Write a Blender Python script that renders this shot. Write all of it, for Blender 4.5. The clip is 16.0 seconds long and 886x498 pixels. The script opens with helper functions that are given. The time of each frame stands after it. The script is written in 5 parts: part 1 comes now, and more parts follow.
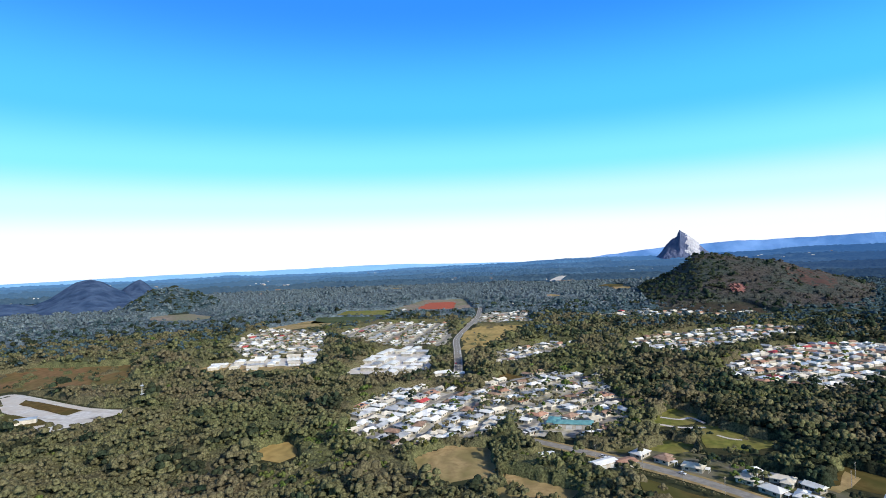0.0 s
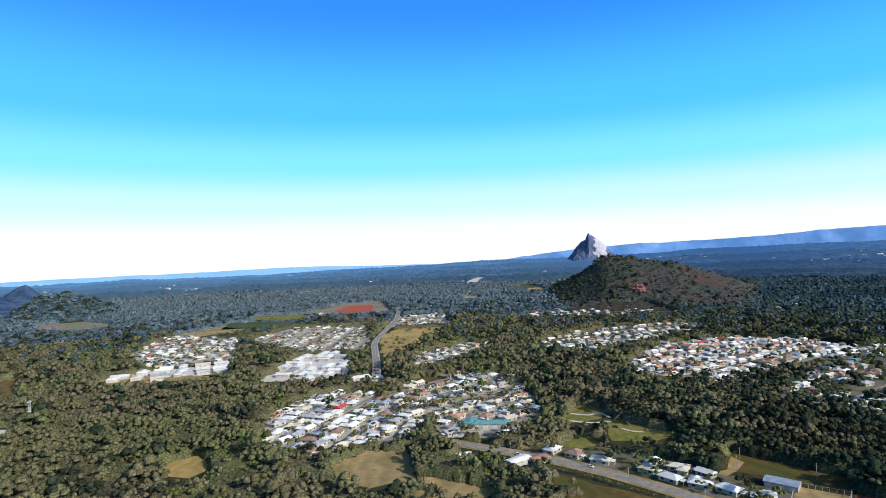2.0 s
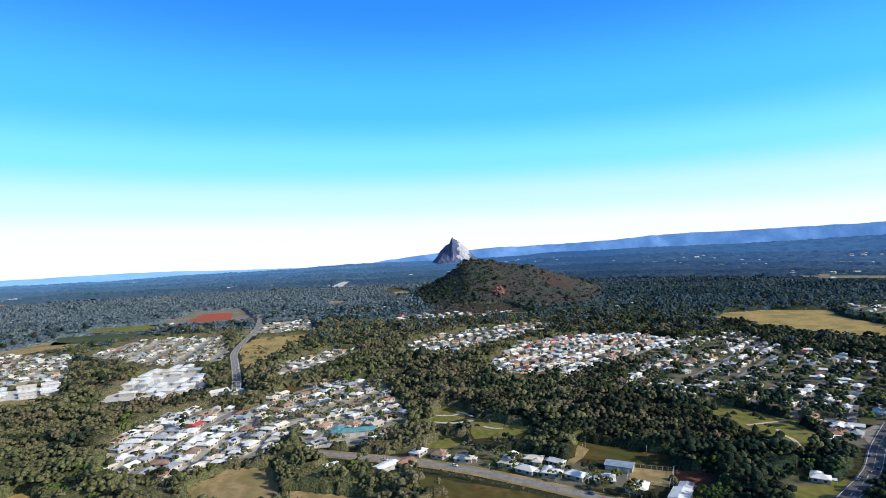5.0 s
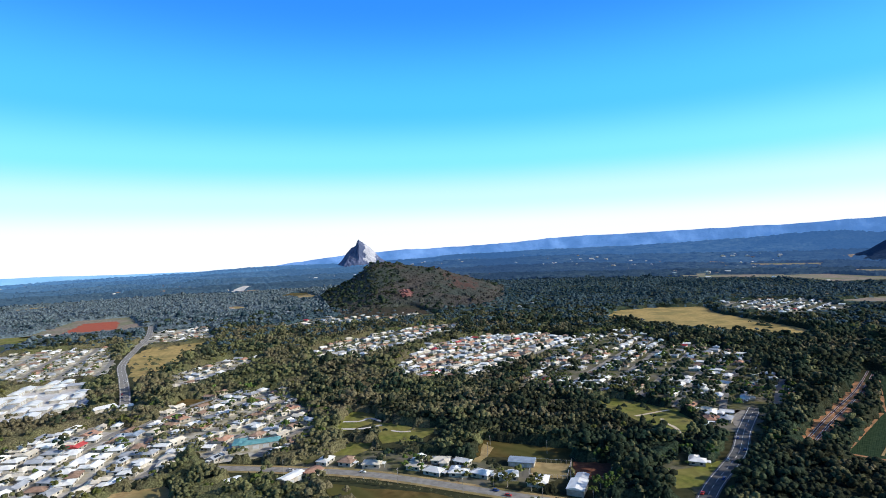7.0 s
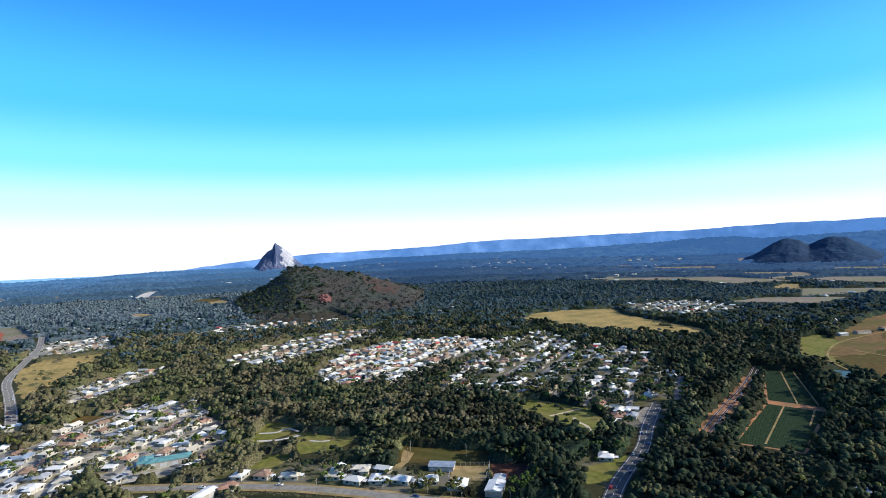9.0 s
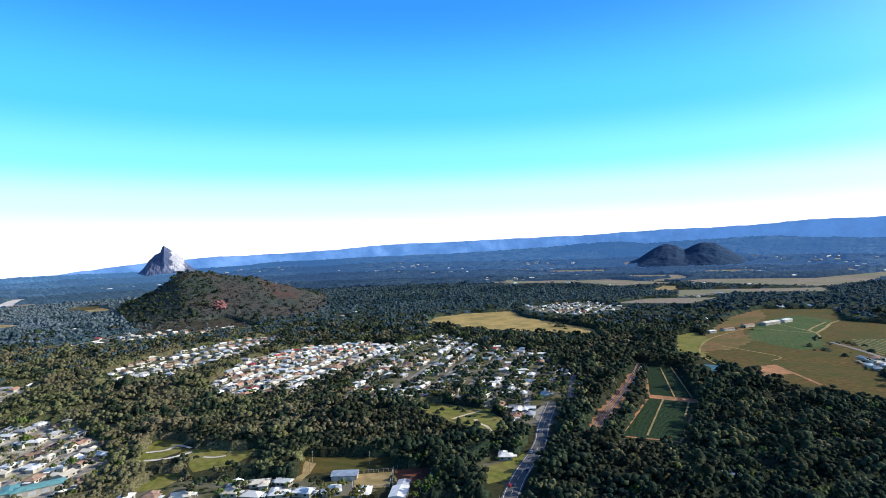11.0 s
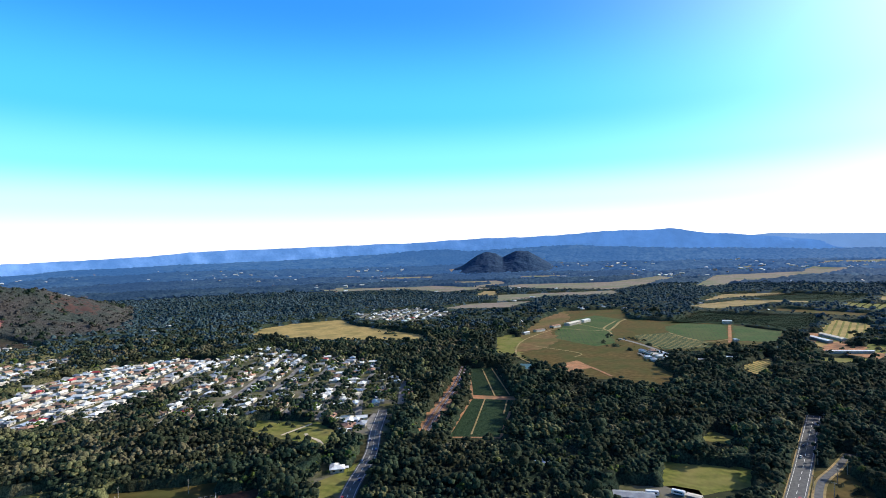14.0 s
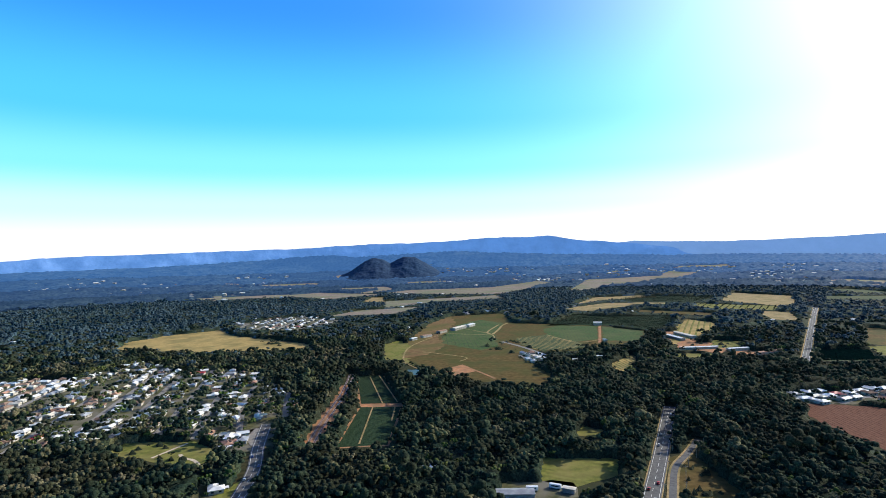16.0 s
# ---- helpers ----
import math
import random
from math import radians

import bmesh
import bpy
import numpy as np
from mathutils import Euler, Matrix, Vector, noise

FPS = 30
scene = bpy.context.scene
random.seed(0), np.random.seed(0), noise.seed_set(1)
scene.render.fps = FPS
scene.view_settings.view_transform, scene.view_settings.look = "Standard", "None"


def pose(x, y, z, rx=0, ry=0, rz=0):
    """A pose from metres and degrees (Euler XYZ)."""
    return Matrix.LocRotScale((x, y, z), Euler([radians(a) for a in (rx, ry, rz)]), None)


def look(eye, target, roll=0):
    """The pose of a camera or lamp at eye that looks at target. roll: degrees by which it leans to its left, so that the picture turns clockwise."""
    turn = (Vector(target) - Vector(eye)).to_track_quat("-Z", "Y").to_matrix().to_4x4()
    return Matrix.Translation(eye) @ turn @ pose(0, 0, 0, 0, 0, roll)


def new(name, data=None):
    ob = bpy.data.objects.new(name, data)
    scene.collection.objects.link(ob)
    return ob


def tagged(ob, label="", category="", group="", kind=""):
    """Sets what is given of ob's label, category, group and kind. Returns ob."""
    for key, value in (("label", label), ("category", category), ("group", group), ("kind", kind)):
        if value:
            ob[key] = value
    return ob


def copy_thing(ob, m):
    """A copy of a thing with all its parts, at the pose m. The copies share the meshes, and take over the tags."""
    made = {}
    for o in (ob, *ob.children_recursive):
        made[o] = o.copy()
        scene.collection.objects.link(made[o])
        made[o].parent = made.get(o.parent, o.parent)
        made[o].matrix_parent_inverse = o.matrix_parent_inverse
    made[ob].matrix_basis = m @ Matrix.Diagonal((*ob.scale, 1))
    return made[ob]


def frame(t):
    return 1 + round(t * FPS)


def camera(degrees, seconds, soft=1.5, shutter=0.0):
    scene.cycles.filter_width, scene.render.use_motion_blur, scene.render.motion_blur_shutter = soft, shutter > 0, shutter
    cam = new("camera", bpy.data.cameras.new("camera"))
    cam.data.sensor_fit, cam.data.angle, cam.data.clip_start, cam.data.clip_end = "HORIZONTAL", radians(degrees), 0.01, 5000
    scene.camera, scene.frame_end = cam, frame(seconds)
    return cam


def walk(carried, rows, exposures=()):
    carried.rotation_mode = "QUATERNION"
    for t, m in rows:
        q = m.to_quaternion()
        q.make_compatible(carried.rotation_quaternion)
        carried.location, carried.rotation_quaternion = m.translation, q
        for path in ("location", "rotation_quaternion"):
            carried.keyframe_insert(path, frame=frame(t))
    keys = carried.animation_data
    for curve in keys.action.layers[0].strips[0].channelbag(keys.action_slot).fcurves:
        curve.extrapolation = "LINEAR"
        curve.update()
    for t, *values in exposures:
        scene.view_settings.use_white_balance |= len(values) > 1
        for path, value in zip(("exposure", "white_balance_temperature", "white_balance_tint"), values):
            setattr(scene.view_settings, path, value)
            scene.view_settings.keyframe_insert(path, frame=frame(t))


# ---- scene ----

from mathutils.geometry import tessellate_polygon

# ---------- camera: a drone that turns to its right where it hovers, drifting back and climbing ----------
cam = camera(76.49, 16.0, soft=0.9)
ROWS = [
    (0.0, 0.0, 0.0, 140.0, 0.0, 0.42, 1.9), (0.5, -0.18, -0.63, 140.53, -1.66, 0.4, 1.92),
    (1.0, -0.34, -1.27, 141.07, -3.86, 0.38, 1.88), (1.5, -0.53, -1.9, 141.61, -6.05, 0.35, 1.9),
    (2.0, -0.73, -2.54, 142.15, -8.34, 0.33, 1.92), (2.5, -0.95, -3.2, 142.7, -10.45, 0.28, 1.97),
    (3.0, -1.17, -3.85, 143.26, -12.67, 0.25, 2.0), (3.5, -1.42, -4.5, 143.83, -14.75, 0.27, 1.99),
    (4.0, -1.67, -5.15, 144.4, -17.11, 0.26, 1.96), (6.5, -4.12, -8.31, 147.21, -29.06, 0.08, 2.07),
    (7.0, -4.51, -8.83, 147.84, -31.42, 0.06, 2.1), (7.5, -4.9, -9.33, 148.47, -33.54, 0.08, 2.08),
    (8.0, -5.28, -9.79, 149.09, -35.65, 0.08, 2.05), (8.5, -5.66, -10.21, 149.71, -37.5, 0.12, 2.03),
    (9.0, -6.04, -10.6, 150.32, -39.51, 0.13, 1.96), (11.5, -8.6, -11.95, 152.92, -51.97, 0.2, 1.75),
    (12.0, -9.27, -12.05, 153.45, -54.59, 0.23, 1.69), (12.5, -9.96, -12.13, 153.98, -57.35, 0.25, 1.67),
    (13.0, -10.67, -12.23, 154.5, -60.64, 0.28, 1.65), (13.5, -11.42, -12.3, 154.98, -63.59, 0.3, 1.67),
    (14.0, -12.18, -12.35, 155.47, -66.53, 0.36, 1.66), (14.5, -12.94, -12.38, 155.95, -69.16, 0.4, 1.63),
    (15.0, -13.7, -12.41, 156.44, -71.93, 0.48, 1.6), (15.5, -14.46, -12.43, 156.92, -74.78, 0.54, 1.65),
    (16.0, -15.22, -12.46, 157.4, -77.98, 0.62, 1.63),
]
walk(cam, [(t, pose(x, y, z, 90 + pitch, roll, yaw)) for t, x, y, z, yaw, pitch, roll in ROWS], exposures=[(0.0, -0.06), (4.0, -0.1), (9.0, 0.02), (12.5, 0.16), (14.0, 0.14), (16.0, 0.08)])

# ---------- daylight ----------
SUN_AZ, SUN_EL = 136.0, 28.0
world = bpy.data.worlds.new("sky")
scene.world = world
world.use_nodes = True
wn, wl = world.node_tree.nodes, world.node_tree.links
wn.clear()
sky = wn.new("ShaderNodeTexSky")
sky.sky_type, sky.sun_disc = "NISHITA", False
sky.sun_elevation, sky.sun_rotation = radians(SUN_EL), radians(SUN_AZ)
sky.altitude, sky.air_density, sky.dust_density, sky.ozone_density = 100, 1.0, 1.5, 2.0
SUN_WAY = Vector((math.sin(radians(SUN_AZ)) * math.cos(radians(SUN_EL)), math.cos(radians(SUN_AZ)) * math.cos(radians(SUN_EL)), math.sin(radians(SUN_EL))))
way = wn.new("ShaderNodeTexCoord")
split = wn.new("ShaderNodeSeparateXYZ")
wl.new(way.outputs["Generated"], split.inputs[0])
# clear winter sky: white haze low down, cyan, then a deep blue that darkens towards the zenith
deep = wn.new("ShaderNodeValToRGB")
deep.color_ramp.interpolation = "EASE"
stops = [(0.0, (1.05, 1.08, 1.1)), (0.036, (0.97, 1.03, 1.06)), (0.088, (0.62, 0.97, 1.05)), (0.155, (0.22, 0.84, 1.03)), (0.24, (0.065, 0.58, 1.02)), (0.41, (0.015, 0.27, 1.0)), (0.50, (0.008, 0.14, 0.62)), (0.64, (0.002, 0.032, 0.25)), (1.0, (0.001, 0.010, 0.14))]
for k, (at, colour) in enumerate(stops):
    e = deep.color_ramp.elements[k] if k < 2 else deep.color_ramp.elements.new(at)
    e.position, e.color = at, (*colour, 1)
wl.new(split.outputs["Z"], deep.inputs["Fac"])
# the glow round the sun
dot = wn.new("ShaderNodeVectorMath")
dot.operation = "DOT_PRODUCT"
dot.inputs[1].default_value = SUN_WAY
wl.new(way.outputs["Generated"], dot.inputs[0])
top = wn.new("ShaderNodeMath")
top.operation = "MAXIMUM"
top.inputs[1].default_value = 0.0
wl.new(dot.outputs["Value"], top.inputs[0])
power = wn.new("ShaderNodeMath")
power.operation = "POWER"
power.inputs[1].default_value = 9.0
wl.new(top.outputs[0], power.inputs[0])
glow = wn.new("ShaderNodeMix")
glow.data_type, glow.blend_type = "RGBA", "ADD"
wl.new(power.outputs[0], glow.inputs[0])
wl.new(deep.outputs["Color"], glow.inputs[6])
glow.inputs[7].default_value = (1.8, 2.1, 1.8, 1)
both = wn.new("ShaderNodeMix")
both.data_type, both.blend_type = "RGBA", "ADD"
both.inputs[0].default_value = 0.02
wl.new(glow.outputs[2], both.inputs[6])
wl.new(sky.outputs[0], both.inputs[7])
back = wn.new("ShaderNodeBackground")
back.inputs["Strength"].default_value = 1.0
wout = wn.new("ShaderNodeOutputWorld")
wl.new(both.outputs[2], back.inputs[0])
wl.new(back.outputs[0], wout.inputs[0])

lamp = bpy.data.lights.new("sun", "SUN")
lamp.energy, lamp.angle, lamp.color = 5.0, radians(0.5), (1.0, 0.93, 0.83)
sun = new("sun", lamp)
sun.matrix_world = look((800 * math.sin(radians(SUN_AZ)), 800 * math.cos(radians(SUN_AZ)), 800 * math.tan(radians(SUN_EL))), (0, 0, 0))


# ---------- materials ----------
def material(name, a, b, size=6.0, c=None, big=60.0, rough=0.85, metal=0.0, bump=0.0, per=None, spread=0.25, detail=6.0, streak=0.0, leafy=0.0):
    """Two colours mixed by a grain of that size in metres, a third in large drifts; per: 'island' or 'object' varies the brightness piece by piece."""
    m = bpy.data.materials.new(name)
    m.use_nodes = True
    n, l = m.node_tree.nodes, m.node_tree.links
    bsdf = n["Principled BSDF"]
    geo = n.new("ShaderNodeNewGeometry")
    grain = n.new("ShaderNodeTexNoise")
    grain.inputs["Scale"].default_value, grain.inputs["Detail"].default_value = 1.0 / size, detail
    l.new(geo.outputs["Position"], grain.inputs["Vector"])
    ramp = n.new("ShaderNodeValToRGB")
    ramp.color_ramp.elements[0].position, ramp.color_ramp.elements[1].position = 0.35, 0.65
    ramp.color_ramp.elements[0].color, ramp.color_ramp.elements[1].color = (*a, 1), (*b, 1)
    l.new(grain.outputs["Fac"], ramp.inputs["Fac"])
    colour = ramp.outputs["Color"]
    if c:
        drift = n.new("ShaderNodeTexNoise")
        drift.inputs["Scale"].default_value, drift.inputs["Detail"].default_value = 1.0 / big, 4.0
        l.new(geo.outputs["Position"], drift.inputs["Vector"])
        fac = n.new("ShaderNodeMapRange")
        fac.inputs["From Min"].default_value, fac.inputs["From Max"].default_value = 0.42, 0.62
        l.new(drift.outputs["Fac"], fac.inputs["Value"])
        mix = n.new("ShaderNodeMix")
        mix.data_type = "RGBA"
        mix.inputs[7].default_value = (*c, 1)
        l.new(fac.outputs["Result"], mix.inputs[0])
        l.new(colour, mix.inputs[6])
        colour = mix.outputs[2]
    if streak:
        wave = n.new("ShaderNodeTexWave")
        wave.inputs["Scale"].default_value, wave.inputs["Distortion"].default_value, wave.inputs["Detail"].default_value = 0.028, 14.0, 4.0
        l.new(geo.outputs["Position"], wave.inputs["Vector"])
        worn = n.new("ShaderNodeMapRange")
        worn.inputs["To Min"].default_value, worn.inputs["To Max"].default_value = 1 - streak, 1 + streak * 0.6
        l.new(wave.outputs["Fac"], worn.inputs["Value"])
        dry = n.new("ShaderNodeHueSaturation")
        l.new(worn.outputs["Result"], dry.inputs["Value"])
        l.new(colour, dry.inputs["Color"])
        colour = dry.outputs["Color"]
    if per:
        if per == "object":
            rnd = n.new("ShaderNodeObjectInfo").outputs["Random"]
        else:
            rnd = geo.outputs["Random Per Island"]
        rng = n.new("ShaderNodeMapRange")
        rng.inputs["To Min"].default_value, rng.inputs["To Max"].default_value = 1 - spread, 1 + spread
        l.new(rnd, rng.inputs["Value"])
        hsv = n.new("ShaderNodeHueSaturation")
        l.new(rng.outputs["Result"], hsv.inputs["Value"])
        l.new(colour, hsv.inputs["Color"])
        colour = hsv.outputs["Color"]
    if leafy:
        spray = n.new("ShaderNodeTexNoise")
        spray.inputs["Scale"].default_value, spray.inputs["Detail"].default_value = 1.0 / leafy, 3.0
        l.new(geo.outputs["Position"], spray.inputs["Vector"])
        # hollows between leaf sprays darkened in the colour, as shade would
        gap_shade = n.new("ShaderNodeMapRange")
        gap_shade.inputs["From Min"].default_value, gap_shade.inputs["From Max"].default_value = 0.34, 0.66
        gap_shade.inputs["To Min"].default_value, gap_shade.inputs["To Max"].default_value = 0.45, 1.45
        l.new(spray.outputs["Fac"], gap_shade.inputs["Value"])
        tone = n.new("ShaderNodeHueSaturation")
        l.new(gap_shade.outputs["Result"], tone.inputs["Value"])
        l.new(colour, tone.inputs["Color"])
        colour = tone.outputs["Color"]
        puff = n.new("ShaderNodeBump")
        puff.inputs["Strength"].default_value, puff.inputs["Distance"].default_value = 0.9, leafy * 0.55
        l.new(spray.outputs["Fac"], puff.inputs["Height"])
        l.new(puff.outputs["Normal"], bsdf.inputs["Normal"])
    l.new(colour, bsdf.inputs["Base Color"])
    bsdf.inputs["Roughness"].default_value, bsdf.inputs["Metallic"].default_value = rough, metal
    bsdf.inputs["Specular IOR Level"].default_value = 0.03 if leafy or rough > 0.84 else 0.25
    if bump:
        bp = n.new("ShaderNodeBump")
        bp.inputs["Strength"].default_value, bp.inputs["Distance"].default_value = 0.8, bump
        l.new(grain.outputs["Fac"], bp.inputs["Height"])
        l.new(bp.outputs["Normal"], bsdf.inputs["Normal"])
    return m


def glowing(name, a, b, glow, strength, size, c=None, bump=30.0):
    """A far range or forest: the haze of the air painted as blue colour and faint emission."""
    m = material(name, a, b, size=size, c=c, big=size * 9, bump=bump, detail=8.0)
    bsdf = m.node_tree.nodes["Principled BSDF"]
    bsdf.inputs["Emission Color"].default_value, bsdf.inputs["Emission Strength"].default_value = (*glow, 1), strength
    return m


M = {
    "ground": material("ground", (0.030, 0.032, 0.016), (0.066, 0.060, 0.030), 5, (0.044, 0.050, 0.024), 90, bump=0.4),
    "bush": material("eucalypt_leaves", (0.072, 0.080, 0.038), (0.130, 0.130, 0.060), 12, (0.122, 0.104, 0.062), 90, per="island", spread=0.16, leafy=1.3),
    "green": material("green_leaves", (0.042, 0.072, 0.020), (0.100, 0.140, 0.036), 16, (0.095, 0.092, 0.030), 60, per="island", spread=0.22, leafy=1.6),
    # dark green leaves, deepened further to carry the shade of backlit trees
    "darkbush": material("dark_shaded_leaves", (0.009, 0.021, 0.016), (0.043, 0.057, 0.032), 11, (0.032, 0.035, 0.020), 60, per="island", spread=0.34, leafy=1.4),
    # far leaves: distance haze painted in as a bluer, paler base colour
    "farbush": material("hazed_gum_leaves", (0.032, 0.056, 0.062), (0.060, 0.090, 0.100), 40, (0.044, 0.072, 0.088), 300, per="island", spread=0.14, leafy=4.5),
    "hazybush": material("pale_hazed_leaves", (0.076, 0.104, 0.116), (0.116, 0.146, 0.160), 50, (0.096, 0.126, 0.146), 300, per="island", spread=0.10, leafy=4.5),
    "hillscrub": material("hill_scrub_leaves", (0.029, 0.039, 0.034), (0.056, 0.062, 0.052), 14, (0.060, 0.053, 0.047), 120, per="island", spread=0.25, leafy=3.5),
    # dark needles with some blue haze in their colour
    "pine": material("hazed_plantation_needles", (0.013, 0.031, 0.043), (0.026, 0.050, 0.064), 20, per="island", spread=0.15, leafy=4.0),
    "bark": material("pale_bark", (0.20, 0.17, 0.14), (0.42, 0.38, 0.33), 0.8),
    "tan": material("dry_grass", (0.30, 0.21, 0.10), (0.44, 0.32, 0.16), 3.5, (0.25, 0.20, 0.085), 28, bump=0.15, streak=0.13),
    "yellow": material("yellow_grass", (0.36, 0.25, 0.095), (0.48, 0.34, 0.13), 5, (0.27, 0.21, 0.08), 40, bump=0.15, streak=0.13),
    "lawn": material("mown_grass", (0.12, 0.135, 0.032), (0.20, 0.20, 0.05), 4, (0.22, 0.19, 0.065), 26, bump=0.1, streak=0.13),
    "paddock": material("paddock_grass", (0.092, 0.062, 0.022), (0.150, 0.102, 0.036), 6, (0.085, 0.082, 0.026), 45, bump=0.2, streak=0.13),
    "brownfield": material("brown_paddock", (0.165, 0.098, 0.046), (0.24, 0.145, 0.068), 8, (0.135, 0.112, 0.040), 60, bump=0.2, streak=0.13),
    "red": material("red_soil", (0.34, 0.075, 0.045), (0.46, 0.12, 0.07), 9, (0.38, 0.10, 0.06), 70, bump=0.2),
    "redsoil": material("turned_soil", (0.125, 0.052, 0.034), (0.185, 0.085, 0.052), 3, bump=0.15),
    "dirt": material("bare_earth", (0.38, 0.165, 0.075), (0.52, 0.27, 0.145), 3.5, (0.28, 0.165, 0.09), 14, bump=0.15),
    "sand": material("pale_track", (0.52, 0.42, 0.29), (0.66, 0.56, 0.42), 3),
    "pinkfield": material("fallow_field", (0.22, 0.172, 0.136), (0.31, 0.245, 0.195), 14, (0.20, 0.20, 0.12), 120, streak=0.13),
    "crop": material("crop_leaves", (0.017, 0.034, 0.016), (0.032, 0.052, 0.025), 2.5, per="island", spread=0.2),
    "greencrop": material("green_crop_field", (0.050, 0.088, 0.030), (0.082, 0.125, 0.044), 5, (0.095, 0.115, 0.045), 50, streak=0.13),
    "cropfield": material("crop_field", (0.050, 0.072, 0.034), (0.080, 0.105, 0.050), 5, (0.095, 0.105, 0.050), 60, streak=0.13),
    "asphalt": material("asphalt", (0.075, 0.075, 0.078), (0.125, 0.122, 0.12), 3, rough=0.8),
    "street": material("old_asphalt", (0.21, 0.195, 0.175), (0.30, 0.28, 0.25), 4, rough=0.85),
    "line": material("road_paint", (0.66, 0.66, 0.63), (0.8, 0.8, 0.77), 2),
    "concrete": material("concrete", (0.50, 0.48, 0.45), (0.66, 0.64, 0.61), 5, (0.55, 0.50, 0.44), 30),
    # grey rock, its base colour shifted to blue for distance haze
    "rock": material("hazed_grey_rock", (0.090, 0.110, 0.185), (0.150, 0.168, 0.260), 60, (0.075, 0.095, 0.165), 130, bump=7, detail=10),
    # pale cliff stone, lightened in its colour for the sunlit side
    "cliff": material("pale_sunlit_cliff", (0.34, 0.34, 0.38), (0.50, 0.49, 0.53), 50, bump=10, detail=10),
    "hill": material("hill_scrub", (0.024, 0.034, 0.026), (0.052, 0.058, 0.040), 16, (0.066, 0.052, 0.038), 150, bump=5, detail=9),
    # far wooded hills: the blue in these colours is painted haze
    "twinhill": material("dark_hazed_forest", (0.012, 0.036, 0.082), (0.034, 0.066, 0.120), 36, (0.030, 0.056, 0.104), 240, bump=15, detail=9),
    "farhill": material("hazed_hill_scrub", (0.030, 0.056, 0.115), (0.070, 0.110, 0.190), 34, bump=14, detail=9),
    "wall": material("rendered_wall", (0.34, 0.31, 0.26), (0.52, 0.48, 0.42), 3, per="object", spread=0.22),
    "glass": material("dark_glass", (0.02, 0.03, 0.04), (0.04, 0.05, 0.06), 2, rough=0.08),
    "door": material("painted_door", (0.10, 0.06, 0.04), (0.16, 0.11, 0.08), 2),
    "metal": material("galvanised_metal", (0.45, 0.46, 0.47), (0.6, 0.6, 0.6), 2, rough=0.45, metal=0.3),
    "range": glowing("hazy_range", (0.03, 0.075, 0.18), (0.12, 0.20, 0.36), (0.13, 0.33, 0.76), 0.60, 160),
    "scar": material("red_quarry_face", (0.20, 0.085, 0.07), (0.30, 0.14, 0.12), 6, bump=1.0),
    "redscrub": material("red_rock_scrub", (0.030, 0.034, 0.026), (0.125, 0.062, 0.050), 14, (0.085, 0.050, 0.042), 60, bump=2.0, detail=9),
    "yard": material("house_yards", (0.20, 0.18, 0.10), (0.44, 0.39, 0.29), 6, (0.48, 0.45, 0.40), 16, bump=0.1),
    # darker copy of the yard ground, used in most of the towns
    "dark_yard": material("dark_house_yards", (0.060, 0.068, 0.026), (0.14, 0.128, 0.066), 6, (0.17, 0.155, 0.120), 20, bump=0.1),
    "paleridge": glowing("hazy_ridge", (0.07, 0.13, 0.24), (0.14, 0.21, 0.33), (0.25, 0.46, 0.86), 0.55, 220),
    "coast": glowing("hazy_coast", (0.10, 0.20, 0.32), (0.14, 0.24, 0.36), (0.24, 0.54, 0.92), 0.62, 220),
    "tyre": material("tyre_rubber", (0.015, 0.015, 0.015), (0.03, 0.03, 0.03), 1),
    "water": material("pond_water", (0.03, 0.05, 0.06), (0.04, 0.07, 0.08), 8, rough=0.35),
}
# haze put into the forest's emission, stronger band by band and towards the coast
HAZE = (((0.015, 0.036, 0.084), (0.036, 0.082, 0.150)), ((0.021, 0.054, 0.138), (0.050, 0.128, 0.250)), ((0.027, 0.080, 0.210), (0.064, 0.170, 0.350)), ((0.034, 0.112, 0.300), (0.078, 0.220, 0.470)))
for k, (right, left) in enumerate(HAZE):
    M[f"plain_{k}"] = glowing(f"hazy_plain_forest_{k}", (0.005, 0.014, 0.022), (0.046, 0.068, 0.068), right, 1.0, 44 + 10 * k, (0.012, 0.024, 0.036), 4.0)
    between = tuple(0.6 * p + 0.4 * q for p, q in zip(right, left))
    M[f"inland_{k}"] = glowing(f"hazy_inland_forest_{k}", (0.012, 0.022, 0.026), (0.050, 0.070, 0.069), between, 1.0, 34 + 10 * k, (0.02, 0.034, 0.04), 4.0)
    M[f"coastal_{k}"] = glowing(f"hazy_coastal_forest_{k}", (0.022, 0.034, 0.036), (0.056, 0.072, 0.070), left, 1.0, 34 + 10 * k, (0.03, 0.044, 0.05), 4.0)
